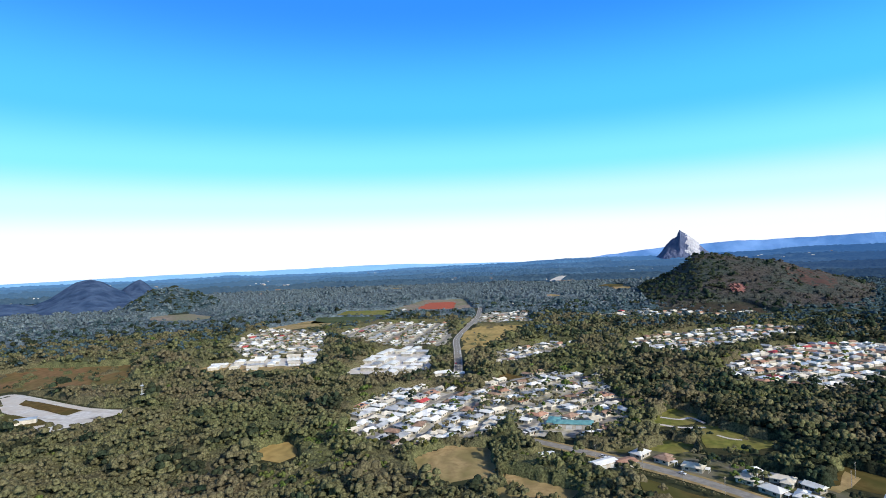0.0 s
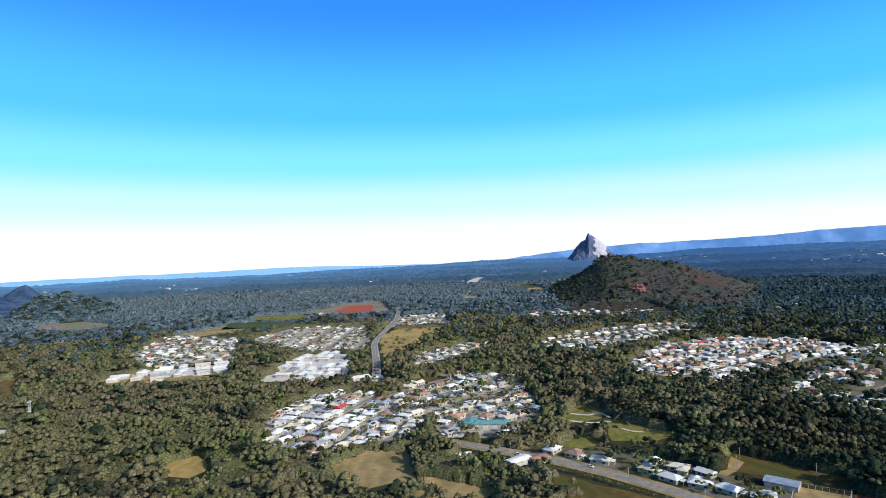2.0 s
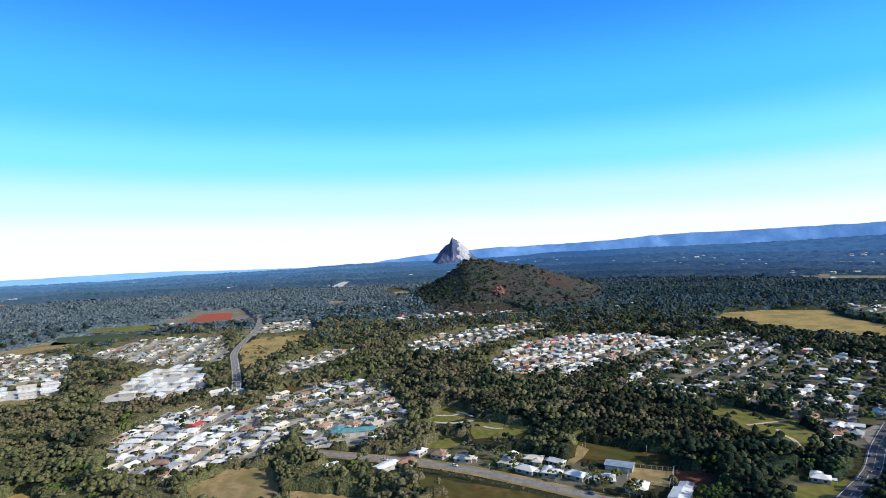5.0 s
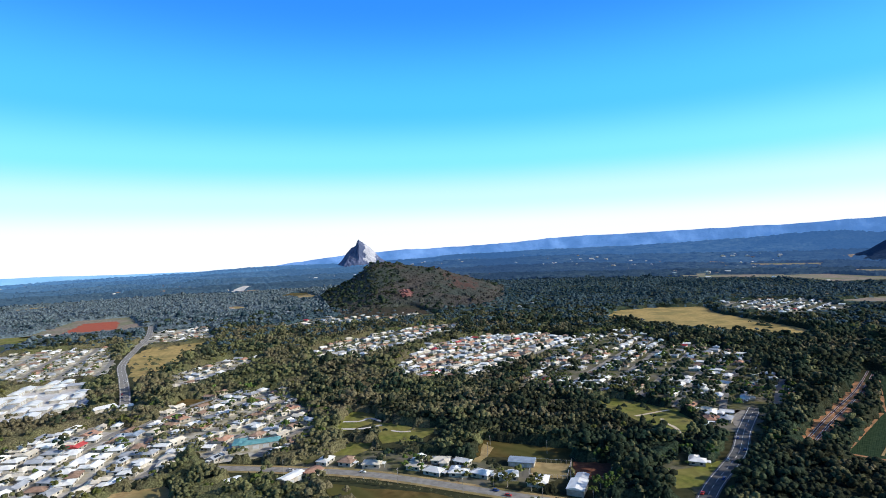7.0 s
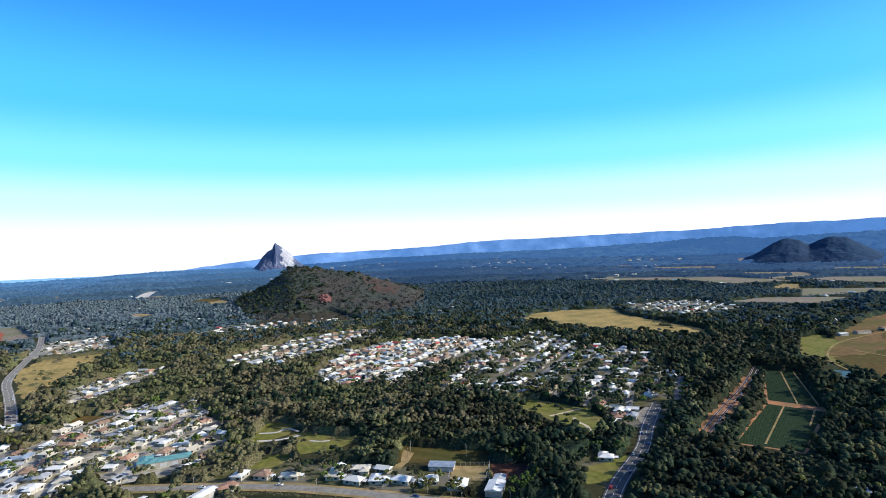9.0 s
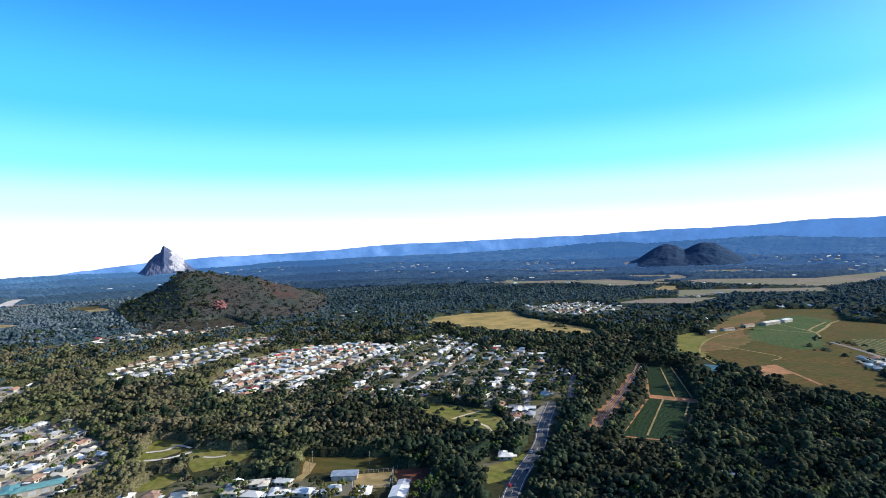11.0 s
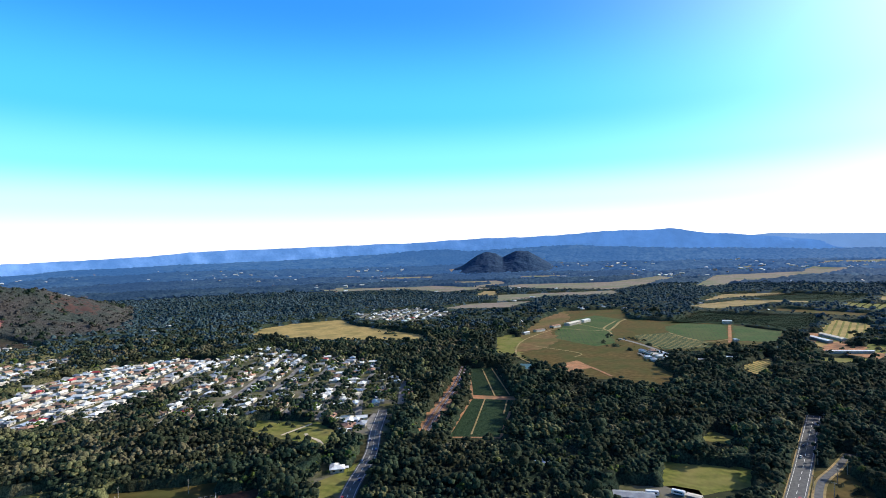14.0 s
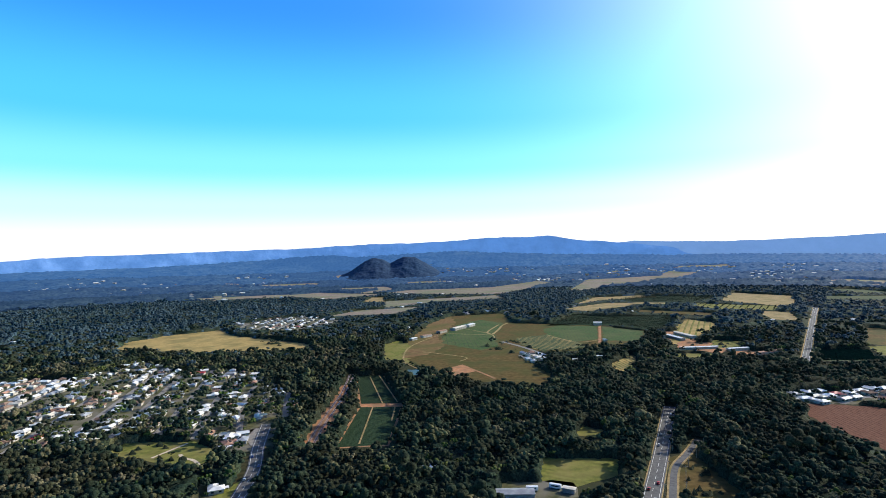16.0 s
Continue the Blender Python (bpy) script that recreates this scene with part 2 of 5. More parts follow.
ROOFS = {
    "white": material("white_roof", (0.68, 0.67, 0.64), (0.82, 0.81, 0.78), 5, per="object", spread=0.12, rough=0.5),
    "cream": material("cream_roof", (0.56, 0.50, 0.40), (0.70, 0.63, 0.52), 5, per="object", spread=0.15, rough=0.6),
    "grey": material("grey_roof", (0.28, 0.29, 0.31), (0.42, 0.43, 0.45), 5, per="object", spread=0.25, rough=0.5),
    "brown": material("brown_tile_roof", (0.22, 0.14, 0.10), (0.34, 0.23, 0.17), 3, per="object", spread=0.25),
    "terracotta": material("terracotta_tile_roof", (0.35, 0.19, 0.13), (0.47, 0.28, 0.20), 3, per="object", spread=0.2),
    "red": material("red_metal_roof", (0.38, 0.045, 0.045), (0.50, 0.08, 0.07), 4, per="object", spread=0.15, rough=0.5),
    "blue": material("blue_metal_roof", (0.22, 0.27, 0.34), (0.34, 0.40, 0.48), 4, per="object", spread=0.2, rough=0.5),
    "teal": material("teal_metal_roof", (0.10, 0.26, 0.26), (0.17, 0.36, 0.36), 4, rough=0.5),
}


# ---------- mesh helpers ----------
def mesh_of(name, verts, faces, mat):
    me = bpy.data.meshes.new(name)
    me.from_pydata([tuple(v) for v in verts], [], faces)
    me.materials.append(mat)
    return me


def tri_mesh(name, v, f, mat, smooth=False):
    me = bpy.data.meshes.new(name)
    v, f = np.ascontiguousarray(v, np.float32), np.ascontiguousarray(f, np.int32)
    me.vertices.add(len(v))
    me.vertices.foreach_set("co", v.ravel())
    me.loops.add(f.size)
    me.loops.foreach_set("vertex_index", f.ravel())
    me.polygons.add(len(f))
    me.polygons.foreach_set("loop_start", np.arange(len(f), dtype=np.int32) * f.shape[1])
    me.polygons.foreach_set("loop_total", np.full(len(f), f.shape[1], np.int32))
    if smooth:
        me.polygons.foreach_set("use_smooth", np.ones(len(f), bool))
    me.materials.append(mat)
    me.update(calc_edges=True)
    me.validate()
    return me


def box(bm, x0, x1, y0, y1, z0, z1):
    v = [bm.verts.new((x, y, z)) for z in (z0, z1) for x, y in ((x0, y0), (x1, y0), (x1, y1), (x0, y1))]
    for a, b, c, d in ((3, 2, 1, 0), (4, 5, 6, 7), (0, 1, 5, 4), (1, 2, 6, 5), (2, 3, 7, 6), (3, 0, 4, 7)):
        bm.faces.new((v[a], v[b], v[c], v[d]))


def part(name, bm, mat, parent, label="", at=None):
    me = bpy.data.meshes.new(name)
    bmesh.ops.recalc_face_normals(bm, faces=bm.faces)
    bm.to_mesh(me)
    bm.free()
    me.materials.append(mat)
    ob = new(name, me)
    ob.parent = parent
    if at:
        ob.location = at
    return tagged(ob, label) if label else ob


def share(name, me, parent, at, turn=0.0):
    ob = new(name, me)
    ob.parent, ob.location, ob.rotation_euler = parent, at, (0, 0, turn)
    return ob


rng = np.random.default_rng(7)
PH = rng.uniform(0, 6.28, (24, 3))


def rough_noise(x, y, size, octaves=4):
    """A cheap sum of turned sine waves, about -1 to 1."""
    out, amp, k = np.zeros_like(np.asarray(x, float)), 1.0, 6.28 / size
    for o in range(octaves):
        for j in range(3):
            a = PH[o * 3 + j, 0] + j * 2.1
            out = out + amp / 2.2 * np.sin(k * (np.cos(a) * x + np.sin(a) * y) + PH[o * 3 + j, 1] + 1.3 * np.sin(0.61 * k * (np.sin(a) * x - np.cos(a) * y) + PH[o * 3 + j, 2]))
        amp, k = amp * 0.52, k * 2.07
    return out


def inside(poly, x, y):
    x, y = np.asarray(x), np.asarray(y)
    hit = np.zeros(x.shape, bool)
    for (x0, y0), (x1, y1) in zip(poly, poly[1:] + poly[:1]):
        if y0 != y1:
            hit ^= ((y0 > y) != (y1 > y)) & (x < (x1 - x0) * (y - y0) / (y1 - y0) + x0)
    return hit


def near_line(line, x, y, width):
    x, y = np.asarray(x, float), np.asarray(y, float)
    hit = np.zeros(x.shape, bool)
    for (x0, y0), (x1, y1) in zip(line, line[1:]):
        dx, dy = x1 - x0, y1 - y0
        s = np.clip(((x - x0) * dx + (y - y0) * dy) / (dx * dx + dy * dy), 0, 1)
        hit |= np.hypot(x - x0 - s * dx, y - y0 - s * dy) < width
    return hit


# ---------- lie of the land: flat near by, rising far off towards the foothills ----------
FOOT = [(-180, -1.9), (-60, -1.9), (-40, -1.85), (-26, -1.75), (-21.2, -1.6), (-16, -1.75), (-11, -1.75), (-6, -1.6), (0, -1.45), (6.6, -1.33), (12.2, -1.07), (17.6, -1.0), (27.4, -0.9), (33.8, -0.5),
        (38, -0.42), (44, -0.34), (50, -0.25), (55, -0.1), (60, 0.05), (63, 0.3), (66.3, 0.42), (69.3, 0.2), (74, 0.3), (79, 0.5), (90, -0.1), (100, -0.45), (110, -0.6), (116, -0.8), (140, -1.2), (180, -1.9)]


def far_rise(x, y):
    x, y = np.asarray(x, float), np.asarray(y, float)
    az, r = np.degrees(np.arctan2(x, y)), np.hypot(x, y)
    a, e = np.array(FOOT).T
    top = np.maximum(140 + 4690 * np.tan(np.radians(np.interp(az, a, e))), 0)
    s = np.clip((r - 2600) / 2090, 0, 1)
    power = np.interp(az, [20, 45, 62, 85, 100, 126], [1.5, 1.7, 3.2, 3.4, 2.4, 2.0])
    return top * s ** power + 7.0 * s * (1 - s ** 6) * rough_noise(x, y, 620, 4)


# ---------- ground: one sheet to the horizon ----------
radii = np.concatenate([np.linspace(0, 1200, 40), np.linspace(1260, 4960, 50)])
turns = np.linspace(0, 2 * np.pi, 181)[:-1]
gx, gy = radii[:, None] * np.sin(turns), radii[:, None] * np.cos(turns)
gz = np.where(radii[:, None] > 2600, -4.0, -0.02) + far_rise(gx, gy)
nt = len(turns)
ids = np.arange(len(radii) * nt).reshape(-1, nt)
quads = np.stack([ids[:-1], np.roll(ids[:-1], -1, 1), np.roll(ids[1:], -1, 1), ids[1:]], -1).reshape(-1, 4)[:, ::-1]
tagged(new("ground", tri_mesh("ground", np.stack([gx, gy, gz], -1).reshape(-1, 3), quads, M["ground"])), "dark bushland soil and dry scrub reaching the horizon", "ground", kind="structure")


# ---------- hills and mountains ----------
def crest(profile, dist, az):
    a, e = np.array(profile).T
    return np.interp(az, a, 140 + dist * np.tan(np.radians(e)), left=-30, right=-30)


def hill_height(h, x, y):
    profile, dist, depth, power = h
    az, r = np.degrees(np.arctan2(x, y)), np.hypot(x, y)
    cross = np.clip(1 - np.abs(r - dist) / depth, 0, 1) ** power
    return crest(profile, dist, az) * cross


NEAR_HILL = ([(18.8, -4.45), (20.1, -3.72), (21.6, -2.94), (23.1, -1.95), (24.2, -1.05), (25.6, -1.03), (27.8, -1.4), (30.9, -1.85), (32.5, -2.45),
              (34.1, -2.9), (35.7, -3.4), (36.8, -4.0), (37.8, -4.4)], 1800, 520, 1.0)
LEFT_HILL = ([(-30.6, -4.6), (-29.9, -4.1), (-29.0, -3.6), (-27.8, -2.85), (-26.7, -2.55), (-25.8, -2.5), (-24.4, -2.85), (-22.9, -3.45), (-21.5, -4.2), (-20.3, -4.8)], 1920, 270, 0.9)
TWINS = ([(65.6, -2.1), (66.3, -1.95), (68.5, -1.15), (70.1, -0.1), (70.8, 0.16), (71.2, 0.2), (72.0, 0.05), (72.7, -0.4), (73.3, -0.08), (74.0, 0.24), (74.4, 0.3), (75.3, 0.18), (76.3, -0.42), (77.9, -1.5), (79.4, -2.1)], 3900, 420, 0.9)
BEEHIVE = ([(-37.6, -3.7), (-36.5, -3.34), (-35.0, -2.67), (-34.0, -1.93), (-33.2, -1.41), (-32.6, -1.24), (-32.1, -1.17), (-31.3, -1.41), (-30.5, -1.95), (-29.7, -2.4), (-28.6, -3.2), (-27.6, -3.7)], 2200, 330, 0.9)
CONE = ([(-31.4, -3.5), (-30.3, -2.61), (-29.5, -2.01), (-28.8, -1.54), (-28.36, -1.38), (-27.9, -1.74), (-27.3, -2.39), (-26.5, -3.2), (-25.8, -3.6)], 2330, 250, 0.9)
HILLOCK = ([(-44, -3.6), (-41, -3.1), (-38.6, -2.9), (-37.2, -2.95), (-36.1, -3.3), (-35.2, -3.7)], 2120, 200, 0.9)
HORN = ([(20.2, -1.9), (20.7, -1.09), (21.2, -0.62), (21.7, 0.16), (22.2, 0.62), (22.6, 0.88), (22.75, 1.3), (22.9, 1.55), (23.0, 1.42), (23.4, 1.11), (23.9, 0.71),
         (24.4, 0.27), (24.9, -0.37), (25.5, -0.81), (25.8, -1.03), (26.6, -1.9)], 4400, 190, 0.75)


def mountain(name, h, mat, label, category, fine, bumpy, size, kind="", steps=36, cliff=None):
    profile, dist, depth, power = h
    a0, a1 = profile[0][0] - 0.3, profile[-1][0] + 0.3
    az, r = np.radians(np.linspace(a0, a1, fine)), np.linspace(dist - depth, dist + depth, steps)
    az, r = np.meshgrid(az, r, indexing="ij")
    x, y = r * np.sin(az), r * np.cos(az)
    z = hill_height(h, x, y)
    k = np.clip(z / max(z.max(), 1), 0, 1)
    off = 1 - np.abs(r - dist) / depth
    z = z + bumpy * rough_noise(x, y, size, 5) * np.clip(k * 3, 0, 1) * (1.25 - off)
    n, m = z.shape
    i = np.arange(n * m).reshape(n, m)
    q = np.stack([i[:-1, :-1], i[1:, :-1], i[1:, 1:], i[:-1, 1:]], -1).reshape(-1, 4)
    me = tri_mesh(name, np.stack([x, y, z - 1.0], -1).reshape(-1, 3), q[:, ::-1], mat, True)
    if cliff:
        me.materials.append(M["cliff"])
        lo, hi, low = cliff
        a = np.degrees(az) + 0.18 * rough_noise(r * 1.0, z, 60, 3)
        on = (a > lo) & (a < hi) & (z > low) & (z < 0.93 * z.max()) & (r < dist - 4)
        me.polygons.foreach_set("material_index", on[:-1, :-1].ravel().astype(np.int32))
    return tagged(new(name, me), label, category, kind=kind)


mountain("hill", NEAR_HILL, M["hill"], "low bush-covered hill with bare reddish slopes", "hill", 120, 6, 160, "structure", 60)
mountain("hill", LEFT_HILL, M["hill"], "small rounded hill covered in dark bush", "hill", 60, 4, 160, "structure", 30)
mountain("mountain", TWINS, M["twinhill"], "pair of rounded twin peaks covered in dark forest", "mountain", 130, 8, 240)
mountain("mountain", BEEHIVE, M["farhill"], "broad cone-shaped mountain far off, blue with painted haze", "mountain", 100, 3, 220)
mountain("mountain", CONE, M["farhill"], "small steep pyramid mountain far off, blue with painted haze", "mountain", 90, 3, 200)
mountain("mountain", HILLOCK, M["farhill"], "low wooded hill far off, blue with painted haze", "mountain", 60, 3, 200)
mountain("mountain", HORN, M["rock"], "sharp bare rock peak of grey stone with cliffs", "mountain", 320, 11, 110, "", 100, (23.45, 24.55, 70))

RANGE = [(-180, 0.4), (-150, -0.6), (-100, -1.0), (-60, -1.35), (-38, -1.36), (-26, -1.17), (-16, -1.13), (-9, -0.98), (-4, -0.95), (1, -1.1), (8, -1.12), (14, -0.9), (17.6, -0.51), (21, -0.15),
         (25.1, 0.14), (31.8, 0.33), (38.3, 0.58), (40.5, 0.72), (42.3, 0.88), (48.1, 1.0), (55.4, 1.15), (62.7, 1.2), (69.6, 1.5), (75.8, 1.52)]
RANGE2 = [(78, 1.55), (81, 1.75), (83, 1.86), (86, 1.82), (88.7, 1.88), (91, 1.4), (93.5, 1.17), (97, 1.1), (100, 0.9), (105.4, 0.75), (110, 0.8), (116, 0.95), (140, 0.9), (180, 0.4)]



def far_range(profile, dist, depth, mat, label, wob, size, a0, a1):
    az = np.radians(np.linspace(a0, a1, int((a1 - a0) * 4) + 1))
    a, e = np.array(profile).T
    top = 140 + dist * np.tan(np.radians(np.interp(np.degrees(az), a, e)))
    rows = []
    for k, s in enumerate(np.linspace(0, 1, 9)):
        r = dist - depth * (1 - s) + 12 * rough_noise(np.degrees(az) * 60, s * 800 + 0 * az, size, 3) * (1 - s)
        z = -12 + (top + 12) * s ** 0.75 + wob * rough_noise(r * np.sin(az), r * np.cos(az), size, 5) * (0.35 if s == 1 else 1.0) * min(1, 3 * s)
        rows.append(np.stack([r * np.sin(az), r * np.cos(az), z], -1))
    v = np.array(rows)
    n, m = v.shape[:2]
    i = np.arange(n * m).reshape(n, m)
    q = np.stack([i[:-1, :-1], i[:-1, 1:], i[1:, 1:], i[1:, :-1]], -1).reshape(-1, 4)
    return tagged(new("backdrop", tri_mesh("backdrop", v.reshape(-1, 3), q[:, ::-1], mat, True)), label, "mountain range", kind="structure")


# horizon ranges whose haze is painted into colour and emission
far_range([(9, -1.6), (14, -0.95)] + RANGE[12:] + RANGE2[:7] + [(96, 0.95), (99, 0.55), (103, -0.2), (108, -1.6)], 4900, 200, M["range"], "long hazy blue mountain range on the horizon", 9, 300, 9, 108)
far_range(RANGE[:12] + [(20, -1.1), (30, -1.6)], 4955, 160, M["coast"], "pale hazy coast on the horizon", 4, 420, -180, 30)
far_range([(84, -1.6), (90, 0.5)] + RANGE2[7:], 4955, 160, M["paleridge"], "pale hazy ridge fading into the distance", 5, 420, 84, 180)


# ---------- fields, lawns and bare ground ----------
CLEAR = []


def field(name, poly, mat, label, z=0.12, wobble=2.0, step=10.0, clear=True):
    """A flat piece of ground with slightly uneven edges, laid just over the sheet."""
    out = []
    for (x0, y0), (x1, y1) in zip(poly, poly[1:] + poly[:1]):
        n = max(1, int(math.hypot(x1 - x0, y1 - y0) / step))
        for k in range(n):
            out.append((x0 + (x1 - x0) * k / n, y0 + (y1 - y0) * k / n))
    out = [(x + wobble * float(rough_noise(x, y, 31, 2)), y + wobble * float(rough_noise(y, x, 27, 2)), z + float(far_rise(x, y))) for x, y in out]
    me = mesh_of(name, out, [t for t in tessellate_polygon([[Vector(p) for p in out]])], mat)
    bm = bmesh.new()
    bm.from_mesh(me)
    bmesh.ops.recalc_face_normals(bm, faces=bm.faces)
    if sum(f.normal.z for f in bm.faces) < 0:
        bmesh.ops.reverse_faces(bm, faces=bm.faces)
    bm.to_mesh(me)
    bm.free()
    if clear:
        CLEAR.append(poly)
    return tagged(new(name, me), label, "field", kind="structure")


TAN_GRASS = "dry straw-coloured grass field at the forest edge"
field("field", [(-581, 732), (-569, 776), (-496, 772), (-431, 781), (-379, 656), (-438, 650), (-498, 627), (-640, 610)], M["brownfield"], "dry brown grass paddock with scattered trees", wobble=4)
field("field", [(-767, 1447), (-699, 1521), (-553, 1385), (-601, 1307), (-714, 1360)], M["pinkfield"], "pale bare field among dark forest", wobble=6)
field("field", [(-1230, 1630), (-1188, 1720), (-1002, 1790), (-1010, 1700)], M["pinkfield"], "pale bare field among dark forest", wobble=6)
field("field", [(-137, 394), (-142, 420), (-122, 431), (-105, 402), (-116, 387)], M["yellow"], "small yellow grass clearing in the bush", wobble=2)
field("field", [(-325, 712), (-315, 768), (-250, 735), (-185, 727), (-180, 705), (-250, 700)], M["tan"], "dry grass strip beside the shops", wobble=3)
field("field", [(-361, 1131), (-297, 1245), (-218, 1160), (-308, 1101)], M["tan"], TAN_GRASS, wobble=4)
field("field", [(-285, 1192), (-300, 1311), (-153, 1291), (-152, 1185)], M["cropfield"], "dark green cropped plot with pale edges", wobble=3)
field("field", [(-265, 1345), (-250, 1440), (-120, 1430), (-139, 1310)], M["lawn"], "pale green cropped plot", wobble=3)
field("field", [(-150, 1400), (-60, 1700), (60, 1690), (75, 1400), (20, 1395)], M["pinkfield"], "pale earth margin round the red field", wobble=5)
field("field", [(-78, 1421), (-43, 1603), (29, 1594), (25, 1410)], M["red"], "bare bright red ploughed field", z=0.3, wobble=5)
field("field", [(26, 977), (66, 1065), (151, 1059), (91, 898), (54, 825), (25, 765)], M["yellow"], "yellow dry parkland beside the main road", wobble=4)
field("field", [(48, 621), (68, 645), (95, 618), (82, 588)], M["paddock"], "worn green grass block among the houses", wobble=3)
field("field", [(-26, 388), (-2, 410), (30, 402), (30, 349), (1, 344), (-21, 365)], M["tan"], TAN_GRASS, wobble=3)
field("field", [(112, 346), (152, 303), (197, 247), (168, 230), (108, 300)], M["paddock"], "rough grass paddock beside the railway road", wobble=3)
field("field", [(24, 329), (33, 358), (52, 343), (76, 325), (61, 305), (31, 307)], M["tan"], "tan grass clearing between trees", wobble=3)
field("field", [(160, 444), (175, 470), (193, 488), (207, 463), (191, 439), (164, 436)], M["lawn"], "green mown lawn with curved drives", wobble=2)
field("field", [(190, 436), (206, 436), (217, 408), (240, 389), (204, 379), (176, 388)], M["lawn"], "green mown lawn with curved drives", wobble=2)
field("field", [(134, 388), (160, 408), (173, 392), (153, 375)], M["lawn"], "green mown lawn beside the houses", wobble=2)
field("field", [(218, 325), (243, 350), (262, 322), (284, 292), (268, 276), (236, 308)], M["paddock"], "grass sports field with a sandy track", wobble=2)
field("field", [(210, 318), (222, 322), (238, 341), (240, 329), (226, 318), (214, 311)], M["tan"], "sandy dirt track in the grass", z=0.2, wobble=0.6, step=4)
field("field", [(244, 291), (262, 273), (243, 257), (227, 273)], M["tan"], "pale bowling green beside the club house", z=0.2, wobble=0.2)
field("field", [(267, 275), (286, 257), (262, 240), (246, 255)], M["redsoil"], "brown bare playing court", z=0.2, wobble=0.3)
field("field", [(388, 372), (412, 370), (424, 310), (398, 266), (370, 268), (372, 318)], M["lawn"], "green park lawn with white paths", wobble=2)
field("field", [(284, 207), (300, 226), (356, 216), (340, 200), (310, 196)], M["lawn"], "grass verge beside the street", wobble=2)
field("field", [(870, 801), (960, 850), (1046, 830), (1145, 757), (1060, 680), (955, 456), (893, 415), (868, 560), (852, 620)], M["yellow"], "broad golden grass hill paddock", wobble=8)
field("field", [(1405, 620), (1562, 590), (1665, 421), (1467, 440)], M["pinkfield"], "pale fallow field beside dark trees", wobble=6)
field("field", [(2900, 900), (3200, 860), (3250, 600), (2950, 700)], M["pinkfield"], "long pale fallow field across the plain", wobble=10, step=40)
field("field", [(605, -245), (562, -228), (470, -249), (560, -320), (600, -305)], M["redsoil"], "brown ploughed plot with straight furrows", wobble=2)
field("field", [(372, -76), (429, -82), (452, -106), (416, -112), (374, -122), (350, -100)], M["paddock"], "rough grass beside the highway", wobble=2)
field("field", [(379, 8), (422, 8), (430, -52), (396, -46), (366, -8)], M["lawn"], "green grass paddock beside the highway", wobble=2)
field("yard", [(338, 38), (374, 32), (380, -14), (348, -20)], M["dark_yard"], "worn grass and gravel yard between sheds", wobble=2)
field("field", [(478, -16), (506, -26), (496, -48), (476, -36)], M["lawn"], "small green clearing in the bush", wobble=2)
field("field", [(760, -470), (960, -520), (960, -460), (840, -440)], M["lawn"], "green field beside the road", wobble=4)
field("field", [(980, -470), (1180, -560), (1140, -600), (960, -520)], M["paddock"], "olive grass field beside the road", wobble=4)
field("field", [(439, 2480), (600, 2900), (640, 2846), (480, 2400)], M["concrete"], "pale quarry floor in the forest", wobble=10, step=40)


# farm country beyond the dark forest
PADDOCK = [(819, 237), (1003, 276), (1239, 293), (1401, 279), (1466, 143), (1255, 104), (1240, 20), (1205, -85), (1125, -165), (1000, -140), (890, -20), (896, 40), (847, 62), (716, 2), (659, 15), (675, 97), (738, 162)]
GREEN_CROP = [(1031, 220), (1223, 220), (1318, 189), (1253, 122), (1076, 123), (943, 100), (899, 124), (956, 196)]
STRIPS = [(1029, 77), (1072, 22), (957, -51), (914, -25), (896, 23), (941, 57)]
GREEN_LEFT = [(1155, 32), (1209, 1), (1204, -78), (1020, -69), (987, -27), (1077, 22)]
GREEN_RIGHT = [(1195, -88), (1125, -160), (1002, -138), (1002, -78)]
GOLD_STRIPS = [(956, -181), (1171, -225), (1315, -275), (1265, -315), (1209, -317), (1071, -250), (1012, -208)]
SMALL_STRIPS = [(793, -69), (875, -113), (795, -110), (740, -84)]
ORCHARD = [(1206, 25), (1419, -35), (1380, -105), (1374, -255), (1244, -233), (1131, -182), (1210, -121), (1215, -46)]
FAR_ORCHARD = [(1699, -381), (1602, -556), (1488, -514), (1538, -398), (1619, -354)]
PLANTED = [(1861, -185), (2000, -307), (1897, -488), (1723, -376), (1723, -214)]
field("field", PADDOCK, M["paddock"], "broad brown farm paddock with mown patches", wobble=5)
field("field", [(819, 237), (1003, 276), (1239, 293), (1390, 272), (1260, 232), (1031, 226), (940, 190), (850, 200)], M["brownfield"], "brown bare paddock beside farm sheds", z=0.28, wobble=5)
field("field", [(770, 200), (843, 241), (935, 250), (1002, 291), (950, 307), (814, 262)], M["lawn"], "yellow-green grass corner of a farm paddock", z=0.36, wobble=4)
field("field", GREEN_CROP, M["greencrop"], "dull green cropped farm field", z=0.26, wobble=4)
field("field", [(740, 151), (773, 129), (739, 109), (701, 121)], M["dirt"], "bare churned earth beside the pond", z=0.32, wobble=5)
field("field", STRIPS, M["cropfield"], "straw-coloured crop field in long strips", z=0.3, wobble=3)
field("field", GREEN_LEFT, M["greencrop"], "bright green striped crop field", z=0.25, wobble=3)
field("field", GREEN_RIGHT, M["greencrop"], "bright green striped crop field", z=0.25, wobble=3)
field("field", GOLD_STRIPS, M["yellow"], "golden furrowed plot beside farm sheds", z=0.3, wobble=3)
field("field", SMALL_STRIPS, M["yellow"], "small yellow-green striped plot by a house", z=0.3, wobble=2)
field("field", [(1019, -256), (1001, -301), (925, -277), (939, -237)], M["lawn"], "green grass round the farm sheds", z=0.2, wobble=3)
